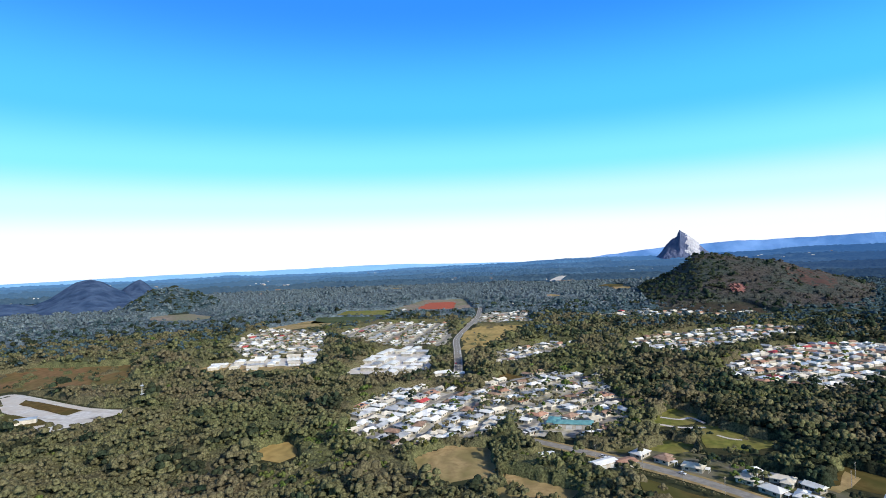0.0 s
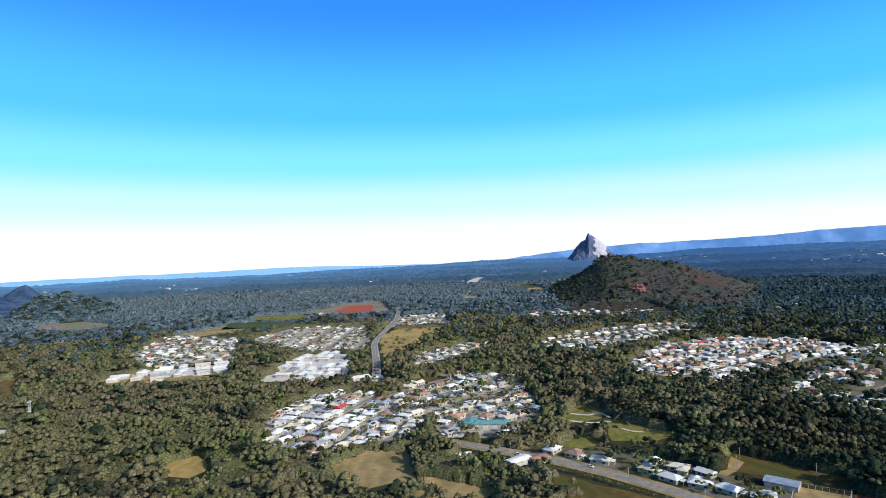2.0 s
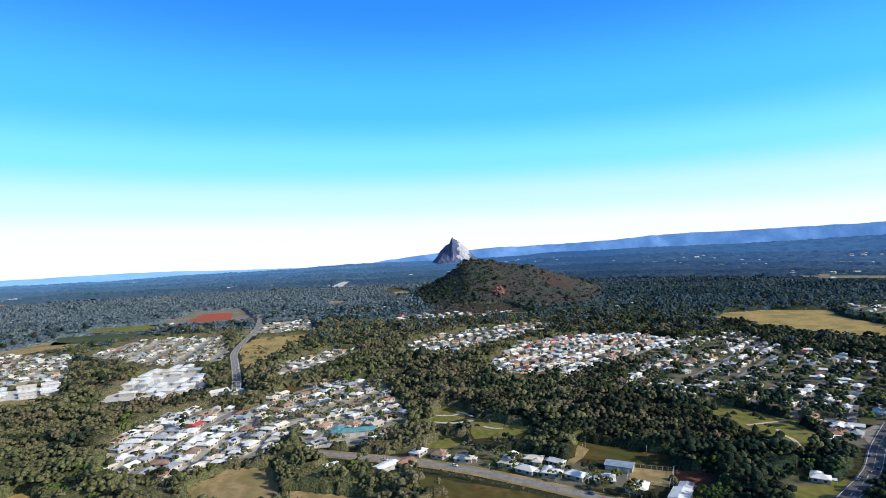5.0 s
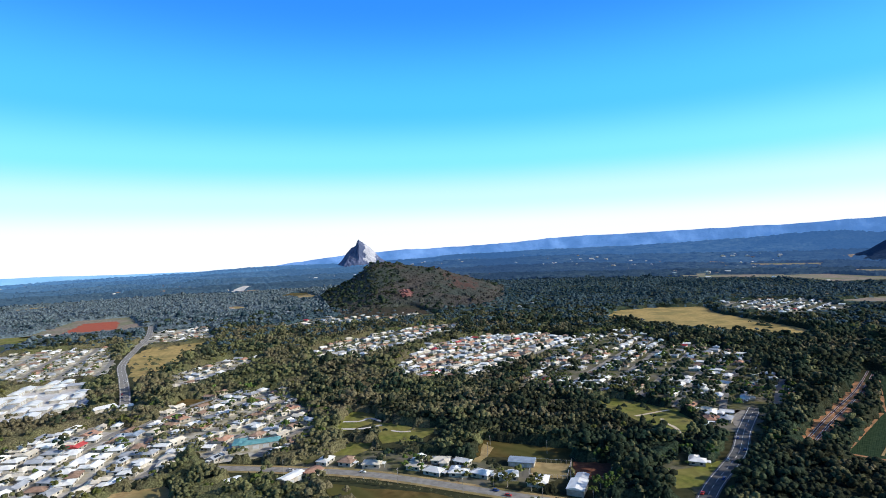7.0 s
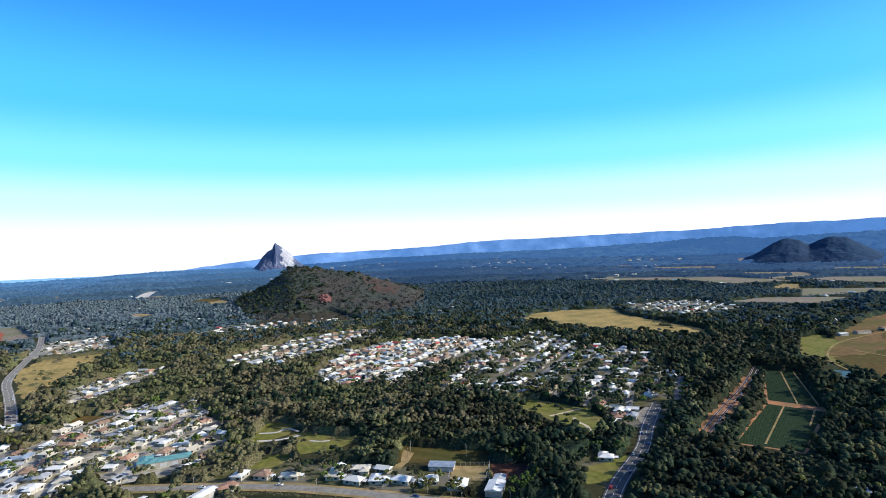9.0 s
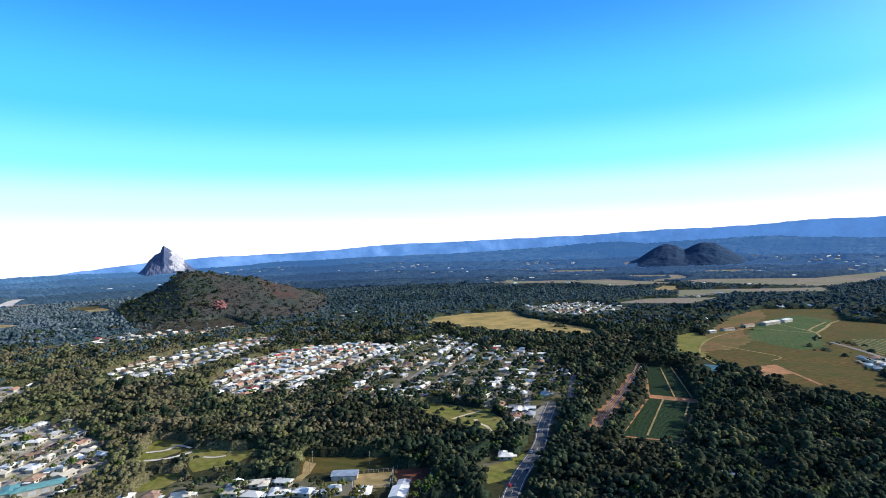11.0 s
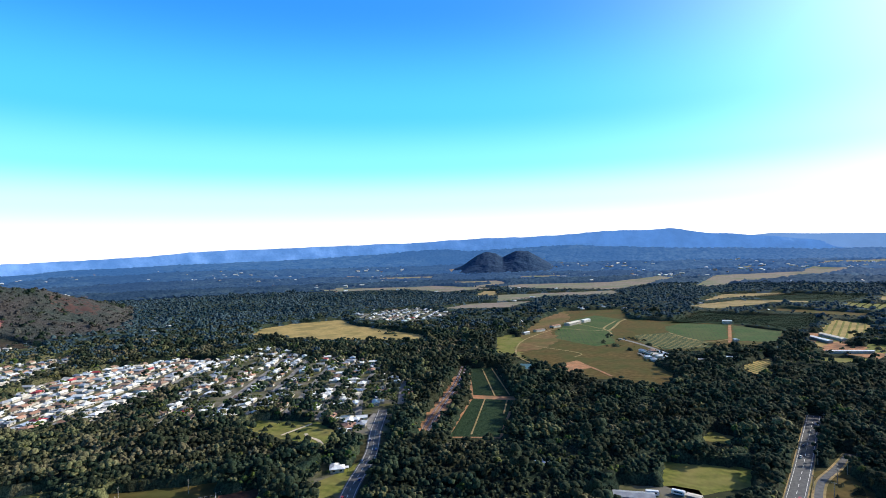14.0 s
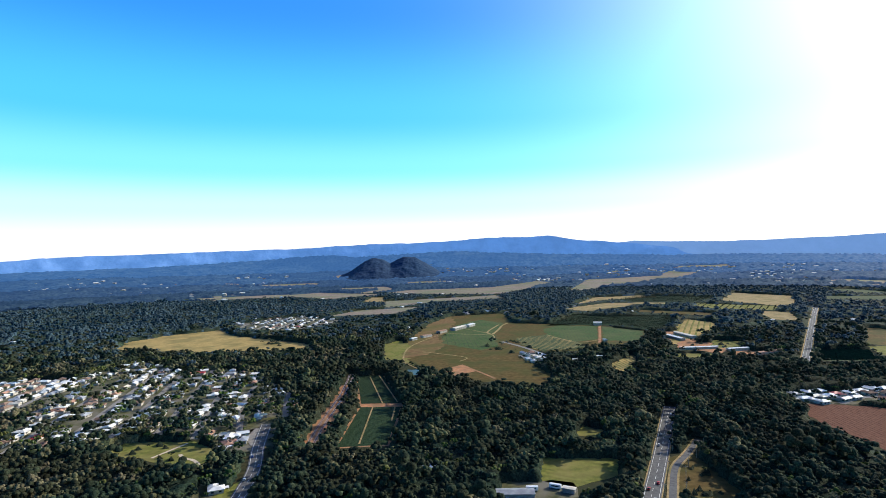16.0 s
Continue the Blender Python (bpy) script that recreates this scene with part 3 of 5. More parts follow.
field("field", [(884, -168), (880, -237), (846, -214), (853, -167)], M["lawn"], "green grass before the farm sheds", z=0.2, wobble=3)
field("field", [(1125, -195), (1050, -190), (930, -188), (870, -255), (862, -305), (900, -290), (1010, -230), (1110, -235)], M["dirt"], "bare reddish yard round long farm sheds", z=0.16, wobble=4)
field("pond", [(704, 203), (739, 202), (734, 183), (701, 178)], M["water"], "small dark farm pond with reedy banks", z=0.2, wobble=3, step=6)
field("field", ORCHARD, M["crop"], "dark ground under orchard rows", wobble=2)
field("field", FAR_ORCHARD, M["lawn"], "grass under wide orchard rows", wobble=2)
field("field", PLANTED, M["crop"], "dark ground under planted rows", wobble=2)
field("field", [(1786, -460), (2088, -582), (1918, -708), (1666, -625), (1602, -560), (1700, -500)], M["tan"], "pale brown ploughed field behind an orchard", wobble=6)
field("field", [(2352, -34), (3151, -138), (3359, -529), (3099, -624), (2702, -297), (2299, -81)], M["pinkfield"], "long pale fallow field across the plain", wobble=10, step=40)
field("field", [(1684, -34), (1943, -107), (2020, -273), (1934, -314), (1833, -136)], M["tan"], "narrow dry grass strip before a plantation", wobble=6)
field("field", [(2311, 751), (2495, 692), (2621, 317), (3094, 139), (2987, 34), (2504, 128), (2151, 244), (2220, 546)], M["pinkfield"], "long pale fallow field across the plain", wobble=10, step=40)
field("field", [(1883, 611), (2109, 239), (1955, 193), (1844, 411), (1626, 527)], M["pinkfield"], "long pale fallow field across the plain", wobble=8, step=40)
field("field", [(2480, 1010), (2709, 1121), (2800, 900), (2560, 760)], M["pinkfield"], "pale fallow field across the plain", wobble=10, step=40)


# ---------- roads ----------
def ribbon_points(line, side):
    pts = []
    for k, p in enumerate(line):
        a, b = line[max(k - 1, 0)], line[min(k + 1, len(line) - 1)]
        d = Vector((b[0] - a[0], b[1] - a[1])).normalized()
        pts.append((p[0] + d.y * side, p[1] - d.x * side))
    return pts


def smooth_line(line, n=6):
    out = []
    for k in range(len(line) - 1):
        p0, p1, p2, p3 = (Vector(line[max(0, min(len(line) - 1, j))]) for j in (k - 1, k, k + 1, k + 2))
        for s in range(n):
            t = s / n
            q = 0.5 * (2 * p1 + (p2 - p0) * t + (2 * p0 - 5 * p1 + 4 * p2 - p3) * t * t + (3 * p1 - p0 - 3 * p2 + p3) * t ** 3)
            out.append((q.x, q.y))
    return out + [tuple(line[-1])]


def strip(bm, line, lo, hi, z, dz=0.06):
    a, b = ribbon_points(line, lo), ribbon_points(line, hi)
    va, vb = [bm.verts.new((*p, z)) for p in a], [bm.verts.new((*p, z)) for p in b]
    for k in range(len(line) - 1):
        bm.faces.new((va[k], vb[k], vb[k + 1], va[k + 1]))


ROADS = []


def road(line, width, label, mat="asphalt", marks=False, verge=None, z=0.36, keep=3.0):
    line = smooth_line(line)
    ROADS.append((line, width / 2 + keep))
    bm = bmesh.new()
    strip(bm, line, -width / 2, width / 2, z)
    me = bpy.data.meshes.new("road")
    bm.to_mesh(me)
    bm.free()
    me.materials.append(M[mat])
    ob = tagged(new("road", me), label, "road", kind="structure")
    if verge:
        bm = bmesh.new()
        strip(bm, line, -width / 2 - verge, width / 2 + verge, z - 0.08)
        part("verge", bm, M["tan"], ob, "dry grass verge")
    if marks:
        for s in (-1, 1):
            bm = bmesh.new()
            strip(bm, line, s * (width / 2 - 1.2) - 0.13, s * (width / 2 - 1.2) + 0.13, z + 0.03)
            part("edge_line", bm, M["line"], ob, "white painted edge line")
        bm = bmesh.new()
        for k in range(0, len(line) - 1):
            a, b = Vector(line[k]), Vector(line[k + 1])
            n = max(1, int((b - a).length / 9))
            for j in range(n):
                strip(bm, [tuple(a.lerp(b, j / n)), tuple(a.lerp(b, (j + 0.45) / n))], -0.16, 0.16, z + 0.03)
        part("centre_line", bm, M["line"], ob, "white broken centre line")
    return ob


road([(328, -55), (371, -65), (440, -81), (517, -98), (580, -112)], 11.5, "two-lane highway with white edge lines", marks=True, verge=0.8, keep=0)
road([(815, -322), (829, -328), (960, -382), (1099, -439), (1362, -547), (1560, -630)], 10.5, "two-lane highway with white edge lines", marks=True, verge=1.6)
road([(340, -72), (374, -78), (415, -87), (445, -101), (480, -116)], 4.5, "narrow sealed lane beside the highway", verge=1.5)
road([(60, 415), (109, 373), (139, 344), (164, 312), (206, 250), (240, 205), (280, 170)], 8, "sealed road along the railway and houses", "street", verge=3)
road([(250, 172), (302, 196), (366, 218), (414, 242), (478, 270)], 11, "wide town street with turning lanes", marks=True)
road([(13, 660), (15, 720), (16, 808), (18, 914), (40, 1047), (69, 1204), (89, 1409)], 11, "straight main road through the town", "street", marks=True)
road([(380, 317), (417, 311)], 2.6, "white concrete park path", "sand", keep=1)
road([(391, 299), (384, 290), (380, 278), (372, 268)], 3.0, "curved white concrete park path", "sand", keep=1)
road([(164, 442), (178, 432), (196, 430)], 3.5, "curved pale concrete drive", "concrete", keep=1)
road([(173, 460), (185, 452), (196, 455), (200, 440)], 3.0, "curved pale concrete drive", "concrete", keep=1)
road([(196, 412), (201, 404), (208, 400)], 2.5, "curved pale concrete path", "concrete", keep=1)

road([(787, 222), (850, 240), (922, 250), (998, 243), (1081, 222), (1075, 170), (1070, 126)], 2.6, "pale farm track past the sheds", "tan", z=0.5, keep=1)
road([(700, 150), (720, 172), (787, 222)], 2.6, "straw-coloured farm track", "tan", z=0.5, keep=1)
road([(1075, 126), (1140, 122), (1211, 121), (1254, 113)], 5, "straw-coloured farm track", "tan", z=0.5, keep=1)
road([(1075, 126), (1110, 140), (1225, 130)], 4, "straw-coloured farm track", "tan", z=0.52, keep=1)
road([(1175, 215), (1130, 170), (1070, 126), (1000, 112)], 2.5, "narrow track across the crop", "tan", z=0.5, keep=1)
road([(877, 217), (834, 139), (801, 140)], 2.5, "bare farm track across the paddock", "tan", z=0.5, keep=1)
road([(768, 130), (720, 95), (690, 75)], 4, "bare red-brown farm track", "dirt", z=0.5, keep=1)
road([(980, -70), (1090, -77), (1200, -83)], 5, "straight reddish farm track between crops", "dirt", z=0.5, keep=1)
road([(1072, 22), (985, -30), (1015, -73)], 3, "straw-coloured farm track", "tan", z=0.5, keep=1)

# railway cutting in red earth beside the crop plots
field("field", [(424, 208), (485, 225), (591, 247), (640, 262), (644, 250), (597, 234), (545, 221), (487, 207), (440, 197)], M["dirt"], "bare orange earth along the railway cutting", z=0.15, wobble=2)
field("field", [(427, 173), (470, 188), (548, 203), (600, 222), (600, 210), (556, 196), (480, 178), (430, 166)], M["dirt"], "bare orange earth margin beside the crop", z=0.15, wobble=1.5)
RAIL = [(430, 202), (486, 216), (545, 229), (595, 240), (660, 258), (700, 270)]
for side in (-2.6, 2.6):
    line = smooth_line(ribbon_points(RAIL, side))
    bm = bmesh.new()
    strip(bm, line, -1.1, 1.1, 0.32)
    me = bpy.data.meshes.new("railway_track")
    bm.to_mesh(me)
    bm.free()
    me.materials.append(M["redsoil"])
    track = tagged(new("railway_track", me), "single railway track on dark ballast in red earth", "railway", "railway tracks", "structure")
    for s in (-0.75, 0.75):
        bm = bmesh.new()
        strip(bm, line, s - 0.18, s + 0.18, 0.5)
        part("rail", bm, M["metal"], track, "steel rail")
ROADS.append((RAIL, 6))

# crop plots with pale tracks between them
PLOTS = [
    [(688, 258), (703, 228), (566, 160), (558, 204)],
    [(545, 200), (551, 158), (436, 136), (424, 176)],
]
field("field", [(690, 260), (704, 227), (562, 158), (552, 155), (434, 134), (422, 177), (548, 204)], M["dirt"], "pale farm tracks between dark crop plots", z=0.08, wobble=1)


def crop_rows(poly, angle, gap, h, w, mat, label, seglen=6.0):
    """Long low ridges of plants across a plot, clipped to it."""
    c, s = math.cos(angle), math.sin(angle)
    us = [x * c + y * s for x, y in poly]
    vs = [-x * s + y * c for x, y in poly]
    verts, faces = [], []
    v = min(vs) + gap / 2
    while v < max(vs):
        u = np.arange(min(us), max(us), seglen)
        x, y = u * c - v * s, u * s + v * c
        ok = inside(poly, x, y) & inside(poly, x + seglen * c, y + seglen * s)
        for a, b in zip(x[ok], y[ok]):
            k = len(verts)
            hh = h * (0.75 + 0.5 * random.random())
            for q in (0, seglen):
                for o, z in ((-w / 2, 0.1), (0, hh), (w / 2, 0.1)):
                    verts.append((a + q * c - o * s, b + q * s + o * c, z))
            faces += [(k, k + 3, k + 4, k + 1), (k + 1, k + 4, k + 5, k + 2)]
        v += gap
    if verts:
        tagged(new("crop_rows", mesh_of("crop_rows", verts, faces, mat)), label, "crop", kind="stuff")


for poly in PLOTS:
    field("field", poly, M["crop"], "dark green plot of low crop rows", z=0.2, wobble=0.3)
    crop_rows(poly, 0.40, 1.0, 0.28, 0.98, M["crop"], "straight rows of dark green crop plants")
for line in ([(686, 239), (559, 180)], [(547, 187), (434, 160)], [(698, 231), (567, 166)], [(551, 164), (500, 152)]):
    road(line, 1.5, "pale sandy track between crop plots", "tan", z=0.62, keep=1)
crop_rows(GREEN_CROP, 0.24, 7.0, 0.34, 3.4, M["cropfield"], "green crop rows in a farm field", 12)
crop_rows(STRIPS, 0.72, 9.0, 0.5, 4.4, M["yellow"], "green strips of a terraced farm field", 8)
crop_rows(GREEN_LEFT, 0.05, 6.0, 0.34, 2.6, M["cropfield"], "green crop rows in a farm field", 12)
crop_rows(GREEN_RIGHT, 0.05, 6.0, 0.34, 2.6, M["cropfield"], "green crop rows in a farm field", 12)
crop_rows(GOLD_STRIPS, -0.25, 11.0, 0.7, 5.5, M["lawn"], "green strips in a golden farm plot", 10)
crop_rows(SMALL_STRIPS, -0.5, 5.0, 0.6, 2.4, M["greencrop"], "green strips in a small farm plot", 5)
crop_rows([(605, -245), (562, -228), (470, -249), (560, -320), (600, -305)], 0.15, 3.6, 0.3, 1.6, M["redsoil"], "straight furrows of turned brown soil", 8)
crop_rows([(835, -350), (920, -378), (923, -450), (838, -420)], 0.1, 4.0, 2.4, 2.4, M["crop"], "rows of dark green trellised plants", 8)
field("field", [(835, -350), (920, -378), (923, -450), (838, -420)], M["cropfield"], "dark green plot of trellised rows", wobble=1)

# ---------- houses ----------
def roof_mesh(kind, w, d, h, rise, eave):
    """A hip or gable roof with thickness, over a w by d plan, its ridge along x."""
    bm = bmesh.new()
    x, y = w / 2 + eave, d / 2 + eave
    inset = y * 0.9 if kind == "hip" else 0.0
    low = [bm.verts.new(p) for p in ((-x, -y, h), (x, -y, h), (x, y, h), (-x, y, h))]
    mid = [bm.verts.new(p) for p in ((-x, -y, h + 0.22), (x, -y, h + 0.22), (x, y, h + 0.22), (-x, y, h + 0.22))]
    r0, r1 = bm.verts.new((-x + inset, 0, h + rise)), bm.verts.new((x - inset, 0, h + rise))
    bm.faces.new(low[::-1])
    for k in range(4):
        bm.faces.new((low[k], low[(k + 1) % 4], mid[(k + 1) % 4], mid[k]))
    bm.faces.new((mid[0], mid[1], r1, r0))
    bm.faces.new((mid[2], mid[3], r0, r1))
    bm.faces.new((mid[1], mid[2], r1))
    bm.faces.new((mid[3], mid[0], r0))
    return bm


PANE = mesh_of("window", [(-0.9, -0.03, -0.6), (0.9, -0.03, -0.6), (0.9, -0.03, 0.6), (-0.9, -0.03, 0.6), (-0.9, 0.03, -0.6), (0.9, 0.03, -0.6), (0.9, 0.03, 0.6), (-0.9, 0.03, 0.6)],
               [(0, 1, 2, 3), (1, 5, 6, 2), (5, 4, 7, 6), (4, 0, 3, 7), (3, 2, 6, 7)], M["glass"])
LEAF_DOOR = mesh_of("door", [(-0.5, -0.04, 0), (0.5, -0.04, 0), (0.5, -0.04, 2.05), (-0.5, -0.04, 2.05), (-0.5, 0.04, 0), (0.5, 0.04, 0), (0.5, 0.04, 2.05), (-0.5, 0.04, 2.05)],
                    [(0, 1, 2, 3), (1, 5, 6, 2), (4, 0, 3, 7), (3, 2, 6, 7)], M["door"])
WORDS = {"white": "white metal roof", "cream": "cream tiled roof", "grey": "grey metal roof", "brown": "brown tiled roof", "terracotta": "terracotta tiled roof", "red": "red metal roof", "blue": "blue-grey metal roof", "teal": "teal green metal roof"}


def house(kind, colour, w, d, annex, details, h=2.8):
    base = new("house")
    tagged(base, f"single-storey house with pale walls and {WORDS[colour]}", "house", "houses of the town")
    bm = bmesh.new()
    box(bm, -w / 2, w / 2, -d / 2, d / 2, -0.3, h)
    if annex:
        box(bm, w / 2 - 6.0, w / 2 - 0.3, -d / 2 - 4.5, -d / 2 + 0.2, -0.3, h - 0.02)
    part("wall", bm, M["wall"], base)
    bm = roof_mesh(kind, w, d, h, d * 0.24, 0.7)
    top_roof = part("roof", bm, ROOFS[colour], base, WORDS[colour])
    bm = bmesh.new()
    reach = w / 2 + 0.7 - ((d / 2 + 0.7) * 0.9 if kind == "hip" else 0.0)
    box(bm, -reach, reach, -0.16, 0.16, h + d * 0.24 - 0.05, h + d * 0.24 + 0.1)
    part("ridge_cap", bm, ROOFS[colour], top_roof)
    if annex:
        bm = roof_mesh(kind, 7.0, 5.7, h - 0.03, 1.5, 0.6)
        bmesh.ops.transform(bm, matrix=pose(w / 2 - 3.15, -d / 2 - 1.0, 0, 0, 0, 90), verts=bm.verts)
        part("annex_roof", bm, ROOFS[colour], base)
    if details:
        for x, y, turn in ((-w / 4, -d / 2 - 0.02, 0), (0.6, -d / 2 - 0.02, 0), (-w / 4, d / 2 + 0.02, 0), (w / 4, d / 2 + 0.02, 0), (-w / 2 - 0.02, 0, math.pi / 2), (w / 2 + 0.02, d / 5, math.pi / 2)):
            share("window", PANE, base, (x, y, 1.6), turn)
        share("door", LEAF_DOOR, base, (-w / 4 + 2.4, -d / 2 - 0.03, 0.05))
        bm = bmesh.new()
        box(bm, -w / 2 - 3.4, -w / 2 - 0.75, -d / 3, d / 4, 2.35, 2.5)
        for px, py in ((-w / 2 - 3.2, -d / 3 + 0.3), (-w / 2 - 3.2, d / 4 - 0.3)):
            box(bm, px - 0.08, px + 0.08, py - 0.08, py + 0.08, -0.2, 2.36)
        part("patio_cover", bm, ROOFS["white"], base, "flat white patio cover")
        if colour in ("grey", "terracotta"):
            slope = math.atan2(d * 0.24 - 0.22, d / 2 + 0.7)
            bm = bmesh.new()
            box(bm, -2.4, 2.4, -1.1, 1.1, 0.0, 0.1)
            bmesh.ops.transform(bm, matrix=Matrix.Translation((-0.6, -d / 4 - 0.35, h + d * 0.12 + 0.2)) @ Matrix.Rotation(slope, 4, "X"), verts=bm.verts)
            part("solar_panel", bm, M["glass"], base, "dark blue solar panel")
    return base


TAKEN = []
HOUSES = []
STOCK = {}


def put_house(x, y, turn, colour, shape, details, scale=1.0):
    key = (colour, shape, details)
    SHAPES = (("hip", 12, 8, False), ("hip", 12.5, 7.4, True), ("gable", 9.8, 6.6, False), ("hip", 9.8, 7.4, True), ("gable", 11.5, 7, True))
    m = pose(x, y, 0, 0, 0, turn)
    if key not in STOCK:
        kind, w, d, annex = SHAPES[shape]
        STOCK[key] = house(kind, colour, w, d, annex, details)
        STOCK[key].matrix_basis = m
    else:
        copy_thing(STOCK[key], m)


TOWNS = []


def town(poly, angle, gap, row, mix, keep, ground="dark_yard", streets=True):
    """Streets at an angle with a row of houses on either side, clipped to a plan."""
    TOWNS.append(poly)
    field("yards", poly, M[ground], "mixed grass, driveways and garden beds between houses", z=0.06, wobble=4, clear=False)
    c, s = math.cos(radians(angle)), math.sin(radians(angle))
    us = [x * c + y * s for x, y in poly]
    vs = [-x * s + y * c for x, y in poly]
    v, k = min(vs) + row * 0.4, 0
    while v < max(vs):
        u = np.arange(min(us), max(us), 4.0)
        mid = v + row * 0.5
        x, y = u * c - mid * s, u * s + mid * c
        ok = inside(poly, x, y)
        if streets and k % 2 == 0 and ok.sum() > 8:
            run = np.flatnonzero(ok)
            a, b = run[0], run[-1]
            bend = random.uniform(-9, 9)
            line = [(float(x[j]) - bend * o * s, float(y[j]) + bend * o * c) for j, o in ((a, 0.0), (a + (b - a) // 3, 0.8), (a + 2 * (b - a) // 3, 0.9), (b, 0.0))]
            road(line, 6.5, "narrow town street of worn asphalt", "street", keep=-0.5, z=0.3)
        side = 1 if k % 2 == 0 else -1
        u = min(us) + random.uniform(0, gap)
        while u < max(us):
            vv = v + random.uniform(-3.0, 3.0) - (row * 0.08 if k % 2 == 0 else -row * 0.08)
            px, py = u * c - vv * s, u * s + vv * c
            free = all(not near_line(l, px, py, w + 5) for l, w in BIGROADS)
            free = free and all(math.hypot(px - a, py - b) > r + 6 for a, b, r in FIXED)
            if inside(poly, px, py) and free and random.random() < keep and not any(inside(q, px, py) for q in CLEAR):
                colour = random.choices(list(mix), list(mix.values()))[0]
                TAKEN.append((px, py, 4.4))
                HOUSES.append((px, py, angle + (180 if side < 0 else 0) + random.uniform(-14, 14) + (90 if random.random() < 0.3 else 0), colour, random.randrange(5)))
            u += gap * random.uniform(0.9, 1.25)
        v += row
        k += 1


BIGROADS = list(ROADS)
FIXED = []


def shed(x, y, turn, w, d, h, colour, label, kind="gable", bays=0, name="shed", category="shed"):
    """A long metal-clad building with a low roof, roller doors and a fascia."""
    base = new(name)
    tagged(base, label, category)
    bm = bmesh.new()
    box(bm, -w / 2, w / 2, -d / 2, d / 2, -0.3, h)
    part("wall", bm, M["wall"], base)
    bm = roof_mesh(kind, w, d, h, min(d * 0.14, 3.2), 0.5)
    part("roof", bm, ROOFS[colour], base, WORDS[colour])
    for k in range(bays):
        bm = bmesh.new()
        px = -w / 2 + w * (k + 0.5) / bays
        box(bm, px - w / bays * 0.3, px + w / bays * 0.3, -d / 2 - 0.06, -d / 2 + 0.02, 0, h * 0.75)
        part("roller_door", bm, M["metal"], base, "grey metal roller door")
    base.matrix_basis = pose(x, y, 0, 0, 0, turn)
    FIXED.append((x, y, max(w, d) / 2))
    TAKEN.append((x, y, max(w, d) / 2 + 3))
    return base


# landmarks
shed(98, 442, -12, 30, 11, 4, "teal", "long school hall with a teal green roof", "hip", 4, "hall", "hall")
shed(84, 450, 70, 16, 9, 4, "teal", "school wing with a teal green roof", "hip", 3, "hall", "hall")
shed(236, 292, -48, 17, 10, 3.2, "blue", "club house with a blue-grey metal roof", bays=3, name="club_house", category="club house")
shed(236, 240, 35, 16, 10, 3.8, "white", "big white-roofed house beside the road", name="house", category="house")
shed(247, 247, 35, 8, 7, 4.0, "grey", "grey-roofed garage beside the big house", name="garage", category="garage")
shed(98, 359, 28, 17, 8, 4, "white", "white-walled workshop with a pale metal roof", bays=2, name="workshop", category="workshop")
shed(112, 360, 25, 13, 9, 3.5, "terracotta", "low shop with a rusty pink roof", name="shop", category="shop")
shed(65, 377, 15, 10, 7, 3.5, "white", "small white cottage among trees", name="cottage", category="house")
shed(349, 22, 100, 24, 9, 4, "grey", "long grey-roofed shed among trees", bays=3)
shed(362, -12, 75, 8, 4, 3, "cream", "small outbuilding with a cream metal roof")
shed(388, 88, 60, 11, 7, 3, "blue", "blue-roofed cottage under tall trees", name="cottage", category="house")
shed(924, -215, 104, 58, 7, 3.5, "white", "long low white farm shed", bays=5)
shed(913, -268, 112, 34, 7, 4, "white", "long low white poultry shed", bays=4)
shed(886, -302, 120, 40, 8, 4, "terracotta", "long farm shed with a rusty red roof", bays=4)
shed(1060, -222, 20, 60, 9, 4, "cream", "long cream-roofed farm shed", bays=5)
shed(1030, -200, 20, 50, 8, 4, "white", "long pale-roofed farm shed", bays=5)
shed(1150, 207, 160, 46, 13, 5, "cream", "large farm packing shed with a cream roof", bays=5)
shed(1196, 190, 160, 26, 12, 5, "white", "white farm shed beside the fields", bays=3)
shed(1100, 232, 155, 24, 10, 4.5, "terracotta", "farm shed with a rusty brown roof", bays=3)
shed(1040, 250, 150, 24, 9, 4, "brown", "farm shed with a brown roof", bays=3)
shed(1000, 265, 150, 14, 8, 4, "white", "small white farm cottage beside the track", name="cottage", category="house")
shed(826, -59, 95, 17, 12, 5, "white", "white-walled farm house with a pale roof", name="house", category="house")
shed(806, -30, 95, 16, 9, 4, "white", "low white farm house among trees", name="house", category="house")
shed(1216, -80, 90, 16, 12, 6, "white", "lone white farm house above the orchard", name="house", category="house")
shed(1000, -80, 20, 9, 6, 3, "grey", "small farm pump shed beside crop rows")
shed(-6, 640, 20, 20, 13, 5, "white", "large white church hall among trees", name="hall", category="hall")
shed(12, 632, 10, 14, 10, 5, "white", "small hall with white walls and roof", name="hall", category="hall")
shed(-378, 504, 30, 16, 8, 4, "blue", "bright blue-roofed site shed on the estate", name="site_shed", category="shed")

# groves left standing inside the town
FIXED += [(420, 520, 18), (455, 470, 16), (545, 390, 14)]
WHITE_MIX = {"white": 42, "cream": 12, "grey": 21, "brown": 11, "terracotta": 9, "red": 2, "blue": 2}
BROWN_MIX = {"white": 26, "cream": 20, "grey": 18, "brown": 18, "terracotta": 13, "red": 2, "blue": 2}
town([(-83, 449), (-88, 505), (-54, 584), (-19, 590), (20, 560), (50, 470), (32, 432), (-15, 412), (-38, 402)], 62, 15, 16.5, WHITE_MIX, 0.97, "yard")
